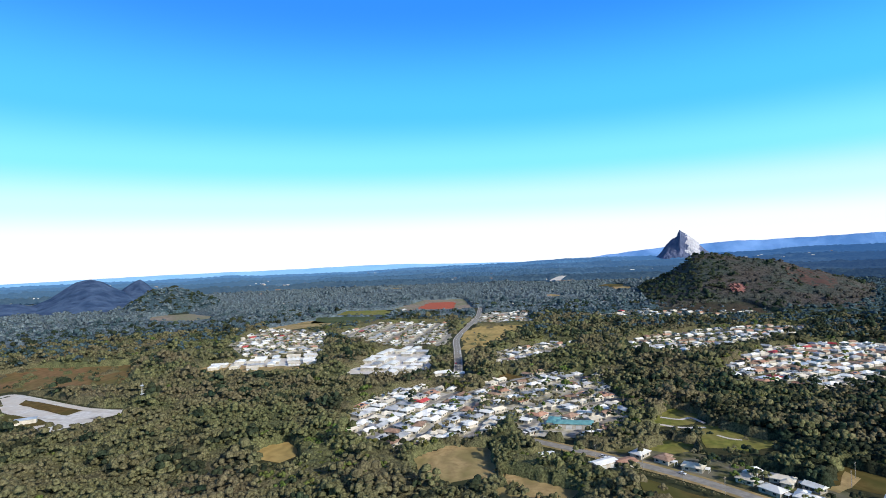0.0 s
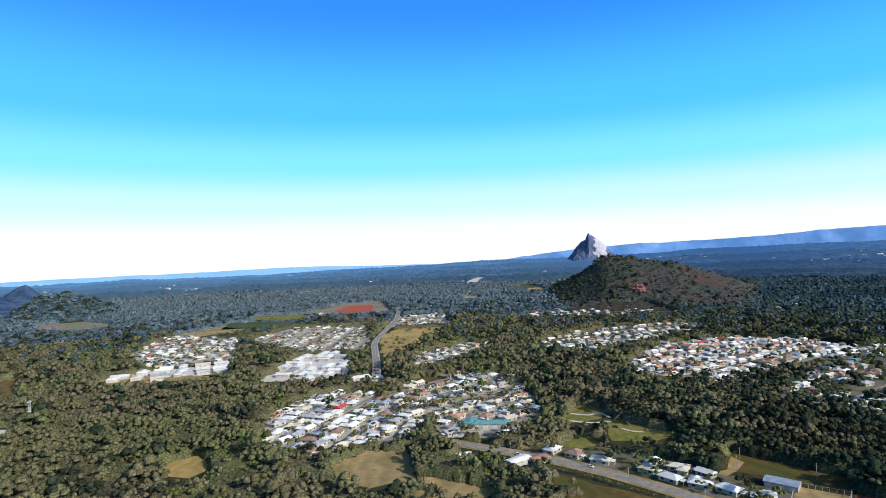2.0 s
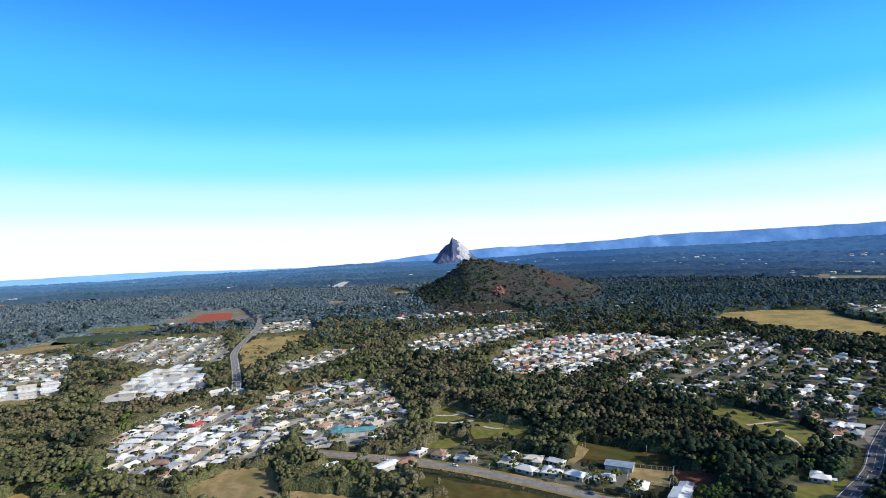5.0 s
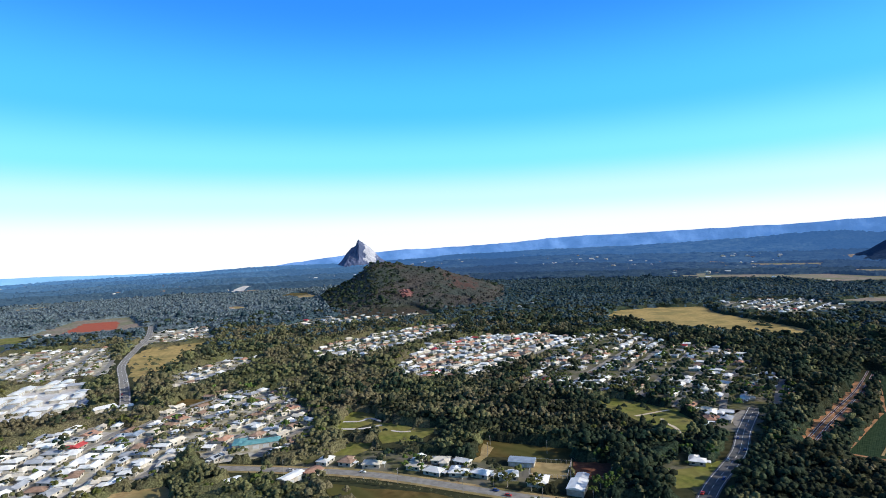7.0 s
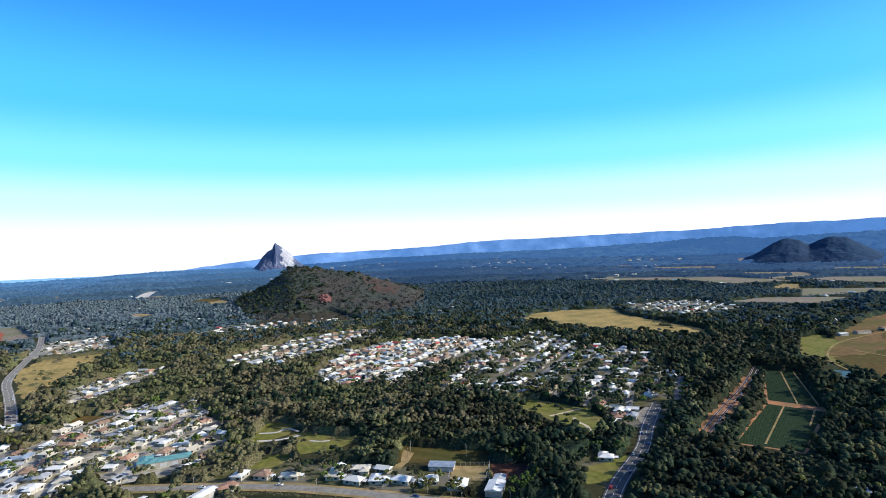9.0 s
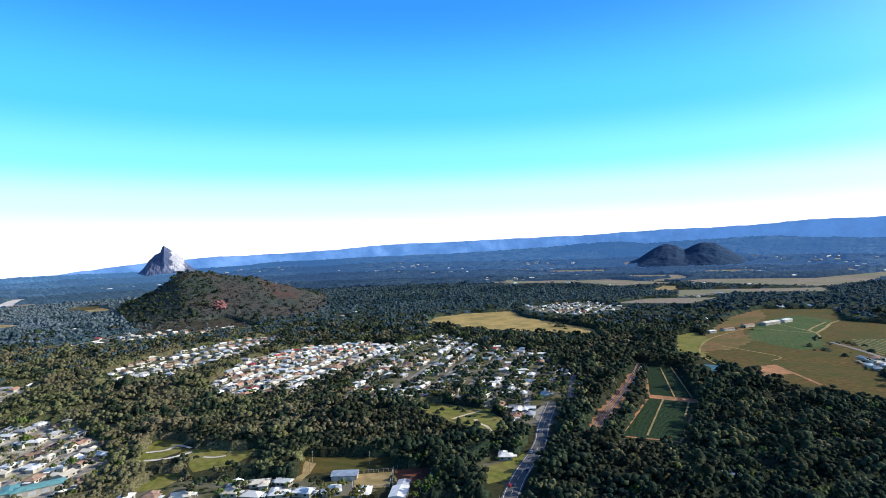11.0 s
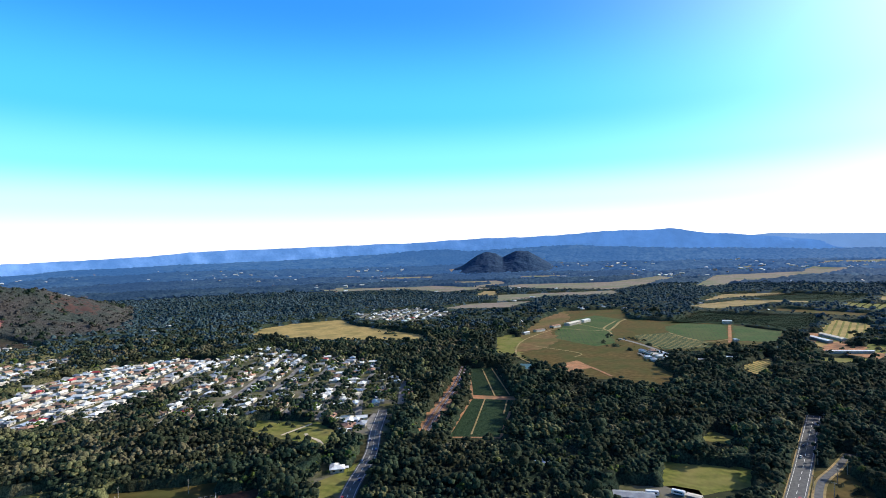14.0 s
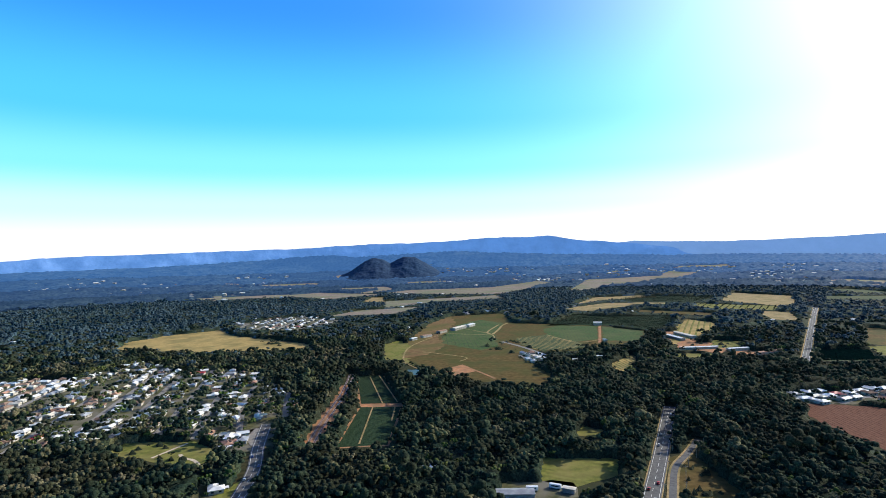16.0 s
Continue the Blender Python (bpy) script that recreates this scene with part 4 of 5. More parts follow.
town([(50, 470), (20, 560), (47, 600), (106, 640), (168, 612), (160, 533), (152, 477), (137, 436), (110, 415), (60, 425)], 38, 17, 19, BROWN_MIX, 0.85, "yard")
town([(95, 380), (115, 395), (165, 382), (215, 318), (240, 262), (215, 255), (165, 325)], -50, 16, 17, WHITE_MIX, 0.85, "dark_yard", False)
town([(306, 623), (351, 679), (432, 757), (545, 762), (632, 719), (642, 626), (513, 585), (411, 553), (355, 521), (292, 567)], 22, 15.5, 17, BROWN_MIX, 0.97)
town([(618, 650), (777, 664), (700, 540), (720, 468), (690, 400), (600, 310), (552, 268), (456, 251), (425, 300), (440, 380), (400, 395), (353, 456), (475, 542)], 25, 17, 19, WHITE_MIX, 0.72)
town([(245, 787), (310, 879), (416, 918), (497, 932), (614, 945), (542, 856), (301, 732)], 12, 17, 20, BROWN_MIX, 0.72)
town([(304, 1156), (408, 1260), (640, 1200), (660, 1080), (479, 1104)], 20, 24, 30, WHITE_MIX, 0.6)
town([(-361, 924), (-355, 1146), (-216, 1033), (-181, 822), (-280, 790)], 30, 18, 22, WHITE_MIX, 0.66, "yard")
town([(-190, 1000), (-150, 1150), (10, 1130), (5, 850), (-80, 850)], 80, 18, 22, WHITE_MIX, 0.66, "yard")
town([(40, 1090), (80, 1290), (190, 1290), (170, 1100), (100, 1100)], 60, 18, 22, WHITE_MIX, 0.66, "yard")
town([(60, 700), (70, 790), (150, 850), (190, 830), (110, 730)], 40, 18, 22, WHITE_MIX, 0.7, "yard")
town([(1145, 700), (1230, 800), (1420, 700), (1300, 520), (1120, 560)], 10, 20, 26, WHITE_MIX, 0.75)
town([(642, -235), (680, -350), (625, -335), (598, -245)], -60, 14, 16, WHITE_MIX, 0.95)
town([(985, 105), (1000, 88), (860, 18), (805, 12), (800, 36)], 32, 15, 17, WHITE_MIX, 0.9)
town([(395, 262), (430, 300), (470, 270), (420, 225)], 30, 16, 19, WHITE_MIX, 0.9)
town([(285, 190), (300, 235), (345, 245), (330, 215)], 30, 16, 19, WHITE_MIX, 0.7, "dark_yard", False)

# the nearest 300 houses stand as things of their own, those far off are joined
HOUSES.sort(key=lambda q: math.hypot(q[0], q[1]))
for x, y, turn, colour, shape in HOUSES[:300]:
    put_house(x, y, turn, colour, shape, True)


def far_houses(rows, label):
    names = list(ROOFS)
    verts, faces, slots = [], [], []
    for x, y, turn, colour, shape, s in rows:
        w, d, h = (12.5, 13, 10.5, 10, 12)[shape] * s, (8.2, 7.8, 7, 7.6, 7.2)[shape] * s, 2.8 * s
        m = pose(x, y, float(far_rise(x, y)), 0, 0, turn)
        i, k = (d / 2 * 0.9 if shape in (0, 1, 3) else 0.0), len(verts)
        pts = [(sx * w / 2, sy * d / 2, z) for z in (-0.2, h) for sx, sy in ((-1, -1), (1, -1), (1, 1), (-1, 1))]
        e = 0.6
        pts += [(sx * (w / 2 + e), sy * (d / 2 + e), h) for sx, sy in ((-1, -1), (1, -1), (1, 1), (-1, 1))] + [(-w / 2 - e + i, 0, h + d * 0.24), (w / 2 + e - i, 0, h + d * 0.24)]
        verts += [tuple(m @ Vector(p)) for p in pts]
        faces += [tuple(k + q for q in f) for f in ((0, 1, 5, 4), (1, 2, 6, 5), (2, 3, 7, 6), (3, 0, 4, 7), (8, 9, 13, 12), (10, 11, 12, 13), (9, 10, 13), (11, 8, 12))]
        slots += [0] * 4 + [1 + names.index(colour)] * 4
    me = mesh_of("far_houses", verts, faces, M["wall"])
    for n in names:
        me.materials.append(ROOFS[n])
    me.polygons.foreach_set("material_index", slots)
    tagged(new("far_houses", me), label, "houses", kind="stuff")


far_houses([(*q, 1.0) for q in HOUSES[300:]], "far small houses with pale and brown roofs")

# shopping strips and workshops: larger flat-roofed buildings
for poly, turn, gx_, gy_, lab in (
        ([(-125, 671), (-105, 745), (-84, 837), (-33, 817), (-16, 690), (-60, 655)], 75, 23, 18, "large white-roofed commercial building in the town"),
        ([(-313, 724), (-289, 777), (-185, 800), (-170, 740), (-243, 712)], 10, 24, 17, "long white-roofed shop building in a retail strip")):
    field("pavement", poly, M["concrete"], "pale concrete and asphalt parking areas", z=0.1, wobble=2)
    c, s = math.cos(radians(turn)), math.sin(radians(turn))
    for iu in range(-60, 60):
        for iv in range(-60, 60):
            u, v = iu * gx_ + random.uniform(-3, 3), iv * gy_ + random.uniform(-2, 2)
            x, y = u * c - v * s, u * s + v * c
            if inside(poly, x, y) and random.random() < 0.66:
                shed(x, y, turn + random.choice((0, 0, 90)), random.uniform(13, 21), random.uniform(9, 14), random.uniform(2.8, 3.8), random.choice(("white", "white", "white", "grey", "cream")), lab, bays=3, name="shop_building", category="building")

# new estate of concrete roads, still empty
ESTATE = [(-439, 552), (-477, 600), (-471, 616), (-349, 550), (-306, 537), (-314, 510), (-336, 473), (-364, 491)]
field("pavement", ESTATE, M["concrete"], "pale new concrete of an empty estate", z=0.1, wobble=1)
field("field", [(-443, 591), (-351, 544), (-355, 524), (-435, 572)], M["paddock"], "graded earth block inside the new estate", z=0.3, wobble=1)
field("field", [(-429, 540), (-382, 520), (-351, 501), (-366, 491), (-411, 516)], M["paddock"], "graded earth block inside the new estate", z=0.3, wobble=1)
for line in ([(-482, 604), (-468, 612), (-355, 548), (-306, 534)], [(-450, 566), (-360, 517), (-318, 516)], [(-350, 480), (-305, 528)]):
    road(line, 8, "new concrete road of the empty estate", "concrete", z=0.4)

# ---------- the far plain: fields, clearings and scattered farm buildings ----------
country = random.Random(21)


def plain_fields(count, a0, a1, r0, r1, long0, long1, mats):
    for k in range(count):
        a, r = radians(country.uniform(a0, a1)), country.uniform(r0 ** 0.5, r1 ** 0.5) ** 2
        x, y, t = r * math.sin(a), r * math.cos(a), country.uniform(0, 3.14)
        if any(inside(q, x, y) for q in CLEAR) or float(hill_height(NEAR_HILL, x, y)) > 1 or float(hill_height(LEFT_HILL, x, y)) > 1:
            continue
        l, w = country.uniform(long0, long1), country.uniform(0.3, 0.6)
        poly = []
        for u, v in ((-1, -1), (-0.2, -1.1), (1, -0.9), (1.1, 0.8), (0.1, 1), (-0.9, 1.1)):
            u, v = u * l / 2, v * l * w / 2
            poly.append((x + u * math.cos(t) - v * math.sin(t), y + u * math.sin(t) + v * math.cos(t)))
        key, label = country.choice(mats)
        field("field", poly, M[key], label, z=0.3 + 0.008 * len(CLEAR), wobble=l * 0.04, step=l / 8)


PALE = [("pinkfield", "pale fallow field far across the plain"), ("tan", "dry straw field far across the plain"), ("paddock", "olive paddock far across the plain"), ("cropfield", "green crop field far across the plain")]
plain_fields(10, 70, 120, 1450, 2300, 120, 240, PALE)
plain_fields(14, 55, 122, 2300, 4000, 200, 420, PALE[:1])
plain_fields(16, 36, 62, 2500, 3900, 70, 170, PALE)
plain_fields(16, -42, 18, 1700, 4300, 70, 190, PALE)


def hamlets(count, a0, a1, r0, r1, spread, many, big):
    rows = []
    for k in range(count):
        a, r = radians(country.uniform(a0, a1)), country.uniform(r0 ** 0.5, r1 ** 0.5) ** 2
        for j in range(country.randrange(1, many)):
            x, y = r * math.sin(a) + country.gauss(0, spread), r * math.cos(a) + country.gauss(0, spread)
            if float(hill_height(NEAR_HILL, x, y)) < 1 and not any(inside(q, x, y) for q in FARMS + CLEAR):
                rows.append((x, y, country.uniform(0, 180), country.choice(("white", "white", "white", "cream", "grey", "brown")), country.randrange(5), country.uniform(0.8, big)))
                TAKEN.append((x, y, 14.0 * rows[-1][-1]))
    return rows


FARMS = [[(870, 326), (1399, 280), (1393, 125), (1095, -12), (775, -85), (640, 2)]]
far_houses(hamlets(34, -40, 36, 1250, 2600, 60, 6, 1.3) + hamlets(30, 36, 122, 1150, 2400, 60, 6, 1.4), "scattered white-roofed farm houses on the plain")
far_houses(hamlets(40, -40, 122, 2400, 4300, 120, 12, 2.2) + hamlets(22, 42, 122, 2600, 4400, 90, 10, 2.0) + hamlets(20, 76, 112, 3000, 4000, 110, 16, 2.4) + hamlets(2, 54, 64, 3500, 4000, 110, 16, 2.4), "far white farm sheds and hamlets on the plain")

# ---------- trees ----------
def dome(lon, r, squash):
    """The upper side of a leaf clump: a skirt, a shoulder and a top, all uneven."""
    v, f = [], []
    for th in (1.75, 0.95):
        for j in range(lon):
            ph, k = 2 * math.pi * (j + random.uniform(-0.25, 0.25)) / lon, r * random.uniform(0.8, 1.18)
            v.append((k * math.sin(th) * math.cos(ph), k * math.sin(th) * math.sin(ph), squash * k * math.cos(th)))
    v.append((random.uniform(-0.2, 0.2) * r, random.uniform(-0.2, 0.2) * r, squash * r * random.uniform(0.9, 1.1)))
    for j in range(lon):
        a, b = j, (j + 1) % lon
        f += [(a, b, lon + b), (a, lon + b, lon + a), (lon + a, lon + b, 2 * lon)]
    return np.array(v), np.array(f)


def crown(height, spread, clumps, leaves, leaf, lon):
    """A crown in metres: uneven rounded clumps, one on top and the others lower round it, with ragged leaf sprays on them."""
    V, F, n = [], [], 0
    for k in range(clumps):
        a, q = 6.28 * k / max(clumps - 1, 1) + random.uniform(-0.6, 0.6), random.uniform(0.5, 0.95) if k else random.uniform(0, 0.25)
        z = height * (random.uniform(0.56, 0.78) if k else random.uniform(0.74, 0.84))
        c = np.array((spread * q * math.cos(a), spread * q * math.sin(a), z))
        r = spread * random.uniform(0.36, 0.58) * (4.0 / max(clumps, 2)) ** 0.4
        v, f = dome(lon, r, random.uniform(0.75, 1.0))
        V.append(v + c), F.append(f + n)
        n += len(v)
        if leaves:
            d = np.random.normal(size=(leaves, 3))
            d[:, 2] = np.abs(d[:, 2]) - 0.3
            d /= np.linalg.norm(d, axis=1)[:, None]
            p = c + d * np.array((1, 1, 0.85)) * r * np.random.uniform(0.9, 1.14, (leaves, 1))
            t = np.random.normal(size=(leaves, 3, 3)) * leaf * 0.7
            t -= 0.8 * d[:, None] * np.sum(t * d[:, None], axis=2, keepdims=True)
            V.append((p[:, None] + t).reshape(-1, 3))
            F.append(np.arange(leaves * 3).reshape(-1, 3) + n)
            n += leaves * 3
    return np.concatenate(V), np.concatenate(F)


def trunk(height, r, limbs):
    V, F, n = [], [], 0
    runs = [((0, 0, -0.3), (random.uniform(-0.4, 0.4), random.uniform(-0.4, 0.4), height * 0.7), r, r * 0.4)]
    for k in range(limbs):
        a = 6.28 * k / max(limbs, 1) + random.uniform(0, 1)
        runs.append(((0, 0, height * random.uniform(0.3, 0.5)), (height * 0.2 * math.cos(a), height * 0.2 * math.sin(a), height * 0.72), r * 0.45, r * 0.15))
    for a, b, ra, rb in runs:
        for (p, q) in ((a, ra), (b, rb)):
            for j in range(5):
                V.append((p[0] + q * math.cos(1.2566 * j), p[1] + q * math.sin(1.2566 * j), p[2]))
        for j in range(5):
            i0, i1 = n + j, n + (j + 1) % 5
            F += [(i0, i1, i1 + 5), (i0, i1 + 5, i0 + 5)]
        n += 10
    return np.array(V), np.array(F)


def scatter(r0, r1, gap, a0=-46, a1=126):
    """Jittered places on a grid, between two distances, in the part of the plan that the camera can see."""
    g = np.arange(-r1, r1, gap)
    x, y = np.meshgrid(g, g)
    x, y = (x + rng.uniform(-0.45, 0.45, x.shape) * gap).ravel(), (y + rng.uniform(-0.45, 0.45, y.shape) * gap).ravel()
    r, a = np.hypot(x, y), np.degrees(np.arctan2(x, y))
    k = (r > r0) & (r < r1) & (a > a0) & (a < a1)
    return x[k], y[k]


HOMES = np.array(TAKEN)
SPARSE = [
    ([(990, 112), (1008, 85), (860, 8), (800, 2), (798, 46)], 0.8), ([(880, -20), (900, -10), (1000, -70), (1000, -88)], 0.5), ([(1090, 140), (1120, 150), (1110, 115), (1085, 118)], 0.5), ([(975, 235), (1000, 238), (990, 215), (970, 215)], 0.6),
    ([(22, 335), (33, 360), (52, 345), (86, 345), (104, 362), (116, 340), (130, 300), (90, 285), (40, 300)], 0.6),
    ([(-581, 732), (-569, 776), (-496, 772), (-431, 781), (-379, 656), (-438, 650), (-498, 627), (-640, 610)], 0.25),
    ([(900, 120), (960, 130), (950, 84), (905, 78)], 0.5), ([(945, 560), (985, 545), (955, 490), (925, 500)], 0.9),
    ([(26, 977), (66, 1065), (151, 1059), (91, 898), (54, 825), (25, 765)], 0.12), ([(160, 444), (193, 488), (207, 463), (240, 389), (204, 379), (176, 388)], 0.15),
    ([(388, 372), (412, 370), (424, 310), (398, 266), (370, 268), (372, 318)], 0.12), ([(1040, 265), (1100, 225), (1060, 215), (1020, 240)], 0.3),
    ([(840, -215), (1010, -190), (1060, -260), (900, -320)], 0.2), ([(372, -76), (429, -82), (452, -106), (416, -112), (374, -122), (350, -100)], 0.2),
]


def wooded(x, y, pad):
    ok = np.ones(x.shape, bool)
    ahead = 1 + np.minimum(0.045, 18.0 / np.hypot(x, y))
    for poly in CLEAR:
        ok &= ~(inside(poly, x, y) | inside(poly, x * ahead, y * ahead))
    lone = np.zeros(x.shape, bool)
    for poly, rate in SPARSE:
        lone |= inside(poly, x, y) & (rough_noise(x, y, 38, 2) > 0.25) & (rng.random(len(x)) < rate)
    ok |= lone
    for line, w in ROADS:
        xs, ys = [p[0] for p in line], [p[1] for p in line]
        box_ = (x > min(xs) - 30) & (x < max(xs) + 30) & (y > min(ys) - 30) & (y < max(ys) + 30)
        j = np.flatnonzero(box_ & ok)
        if len(j):
            ok[j[near_line(line, x[j], y[j], w + pad) | near_line(line, x[j] * 1.03, y[j] * 1.03, w + pad - 1)]] = False
    for a, b, r in HOMES:
        j = np.flatnonzero((np.abs(x - a) < 30) & (np.abs(y - b) < 30) & ok)
        if len(j):
            ok[j[(np.hypot(x[j] - a, y[j] - b) < r * 0.82 + pad) | ((r > 9) & (np.hypot(x[j] * 1.03 - a, y[j] * 1.03 - b) < r * 0.8))]] = False
    return ok


def ground_z(x, y):
    return np.maximum(np.maximum(hill_height(NEAR_HILL, x, y), hill_height(LEFT_HILL, x, y)), 0)


def near_home(x, y, reach):
    hit = np.zeros(x.shape, bool)
    for a, b, r in HOMES:
        hit |= (np.abs(x - a) < reach) & (np.abs(y - b) < reach)
    return hit


def in_town(x, y, before):
    hit, k = np.zeros(x.shape, bool), 1 + before / np.hypot(x, y)
    for poly in TOWNS:
        hit |= inside(poly, x, y) | inside(poly, x * k, y * k)
    return hit


def before_open(x, y):
    """Places whose trees stand between the air above the bush and open ground or streets: there the growth is low."""
    tall = np.ones(x.shape)
    for poly, most in [(q, 0.5) for q in CLEAR] + [(q, 1.0 if k == 4 else 0.85 if k < 4 else 0.6) for k, q in enumerate(TOWNS)]:
        c = np.mean(poly, axis=0)
        d = max(math.hypot(p[0] - c[0], p[1] - c[1]) for p in poly)
        j = np.flatnonzero(np.hypot(x - c[0], y - c[1]) < d + 0.1 * math.hypot(*c) + 20)
        for k in (1.0, 1.025, 1.05, 1.075):
            tall[j] = np.where(inside(poly, x[j] * k, y[j] * k), np.minimum(tall[j], most), tall[j])
    return tall


def yard_share(x, y, new_estate, older, far):
    few = inside(TOWNS[0], x, y) | inside(TOWNS[3], x, y)
    return np.where(few, new_estate, np.where(x > 330, far, older))


def forest(name, x, y, stock, mat, label, lo, hi, smooth=True):
    """Many trees in one mesh, from a few crown shapes turned and scaled."""
    z = ground_z(x, y)
    V, F, n = [], [], 0
    low = before_open(x, y)
    pick = rng.integers(0, len(stock), len(x))
    for k, (v, f) in enumerate(stock):
        j = np.flatnonzero(pick == k)
        if not len(j):
            continue
        s, a = lo + (hi - lo) * rng.beta(2, 2.5, len(j)), rng.uniform(0, 6.28, len(j))
        s = s * (1 + 0.18 * rough_noise(x[j], y[j], 70, 2)) * np.where(rng.random(len(j)) < 0.07, 1.4, 1.0) * low[j]
        h = s * rng.uniform(0.85, 1.2, len(j))
        c, sn = np.cos(a), np.sin(a)
        P = np.empty((len(j), len(v), 3), np.float32)
        P[:, :, 0] = x[j, None] + s[:, None] * (c[:, None] * v[:, 0] - sn[:, None] * v[:, 1])
        P[:, :, 1] = y[j, None] + s[:, None] * (sn[:, None] * v[:, 0] + c[:, None] * v[:, 1])
        P[:, :, 2] = z[j, None] + h[:, None] * v[:, 2]
        V.append(P.reshape(-1, 3))
        F.append((f[None] + (np.arange(len(j)) * len(v))[:, None, None] + n).reshape(-1, 3))
        n += len(j) * len(v)
    if V:
        tagged(new(name, tri_mesh(name, np.concatenate(V), np.concatenate(F), mat, smooth)), label, "forest", kind="stuff")


NEAR = [crown(12.0, 4.3, 5, 4, 0.7, 5) for k in range(20)]
MID = [crown(12.5, 5.0, 4, 2, 1.0, 4) for k in range(16)]
FAR = [crown(12, 8.0, 3, 0, 1.8, 4) for k in range(14)]

LUSH = [[(-118, 440), (-70, 430), (-45, 395), (-40, 330), (-120, 325), (-112, 380)], [(-362, 810), (-417, 947), (-376, 938), (-314, 781)]]
DENSE = [(245, 230), (330, 330), (480, 240), (720, 300), (1100, 420), (1500, 300), (1400, -700), (500, -500), (260, -200), (280, 150)]


def plant(x, y, yard, stock, lo, hi):
    """Shares the places among the kinds of bush: olive eucalypts, dark backlit forest, haze-tinted far gums, green
    garden trees.
    """
    lush = np.zeros(len(x), bool)
    for q in LUSH:
        lush |= inside(q, x, y)
    r, a = np.hypot(x, y), np.degrees(np.arctan2(x, y))
    g = rng.random(len(x)) < np.where(lush, 0.5, np.where(yard, 0.5, np.where(inside(DENSE, x, y), 0.13, 0.05)))
    # share of darkened leaves rises with bearing, imitating backlit shade
    shade = np.clip((a - 14) / 28, 0, 1) * 0.58 + 0.06 + 0.2 * rough_noise(x, y, 160, 2)
    d = ~g & (rng.random(len(x)) < np.where(inside(DENSE, x, y), 0.84 + 0.2 * rough_noise(x, y, 90, 2), shade))
    # the haze-tinted share grows with distance
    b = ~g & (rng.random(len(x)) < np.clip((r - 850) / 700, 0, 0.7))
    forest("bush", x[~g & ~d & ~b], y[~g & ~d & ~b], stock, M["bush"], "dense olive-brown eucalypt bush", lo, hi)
    forest("bush", x[d & ~b], y[d & ~b], stock, M["darkbush"], "dense dark green forest trees, darkened as if backlit", lo, hi * 1.2)
    forest("bush", x[b], y[b], stock, M["farbush"], "gum trees beyond the town, tinted with blue haze", lo, hi)
    forest("garden_trees", x[g], y[g], stock, M["green"], "green leafy trees between the houses", lo * 0.6, hi * 0.75)


def understorey(r0, r1, step, height, sunny, shady):
    """The closed lower growth between the crowns, as one uneven sheet that sinks away under open ground, streets and houses."""
    na, nr = int(radians(172) * (r0 + r1) / 2 / step), int((r1 - r0) / step)
    az, r = np.meshgrid(np.radians(np.linspace(-46, 126, na)), np.linspace(r0, r1, nr), indexing="ij")
    r = r + rng.uniform(-0.35, 0.35, r.shape) * step
    az = az + rng.uniform(-0.35, 0.35, r.shape) * step / r
    x, y = (r * np.sin(az)).ravel(), (r * np.cos(az)).ravel()
    z = np.where(wooded(x, y, 3.0) & ~in_town(x, y, 4), height * before_open(x, y) * rng.uniform(0.7, 1.25, x.shape), -2.0)
    z = np.where(z > 0, z + ground_z(x, y), z)
    i = np.arange(na * nr).reshape(na, nr)
    q = np.stack([i[:-1, :-1], i[1:, :-1], i[1:, 1:], i[:-1, 1:]], -1).reshape(-1, 4)[:, ::-1]
    q = q[(z[q] > 0).any(1)]
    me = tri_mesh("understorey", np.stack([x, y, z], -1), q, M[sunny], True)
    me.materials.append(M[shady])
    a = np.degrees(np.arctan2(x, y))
    # undergrowth darkened by material on the same backlit bearings
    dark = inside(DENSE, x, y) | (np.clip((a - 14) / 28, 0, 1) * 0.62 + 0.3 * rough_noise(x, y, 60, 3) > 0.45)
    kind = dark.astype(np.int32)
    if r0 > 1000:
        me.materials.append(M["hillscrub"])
        me.materials.append(M["hazybush"])
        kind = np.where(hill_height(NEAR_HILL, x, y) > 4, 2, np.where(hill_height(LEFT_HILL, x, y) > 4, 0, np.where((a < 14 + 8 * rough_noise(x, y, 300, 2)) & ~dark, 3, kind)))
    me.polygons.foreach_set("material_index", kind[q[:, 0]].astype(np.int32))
    tagged(new("understorey", me), "dense olive and dark green undergrowth below the trees", "forest", kind="stuff")


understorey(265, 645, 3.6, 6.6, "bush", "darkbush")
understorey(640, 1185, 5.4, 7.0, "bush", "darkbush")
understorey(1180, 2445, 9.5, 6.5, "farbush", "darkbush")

# near trees: the closest as things of their own, the rest as bush
x, y = scatter(265, 640, 6.6)
ok = wooded(x, y, 1.5)
yard = near_home(x, y, 20) | in_town(x, y, 12)
ok &= ~yard | (rng.random(len(x)) < yard_share(x, y, 0.34, 0.66, 0.92))
x, y, yard = x[ok], y[ok], yard[ok]
order = np.argsort(np.hypot(x, y) - 60 * yard)
single = np.zeros(len(x), bool)
single[order[:280]] = True
TREES = []
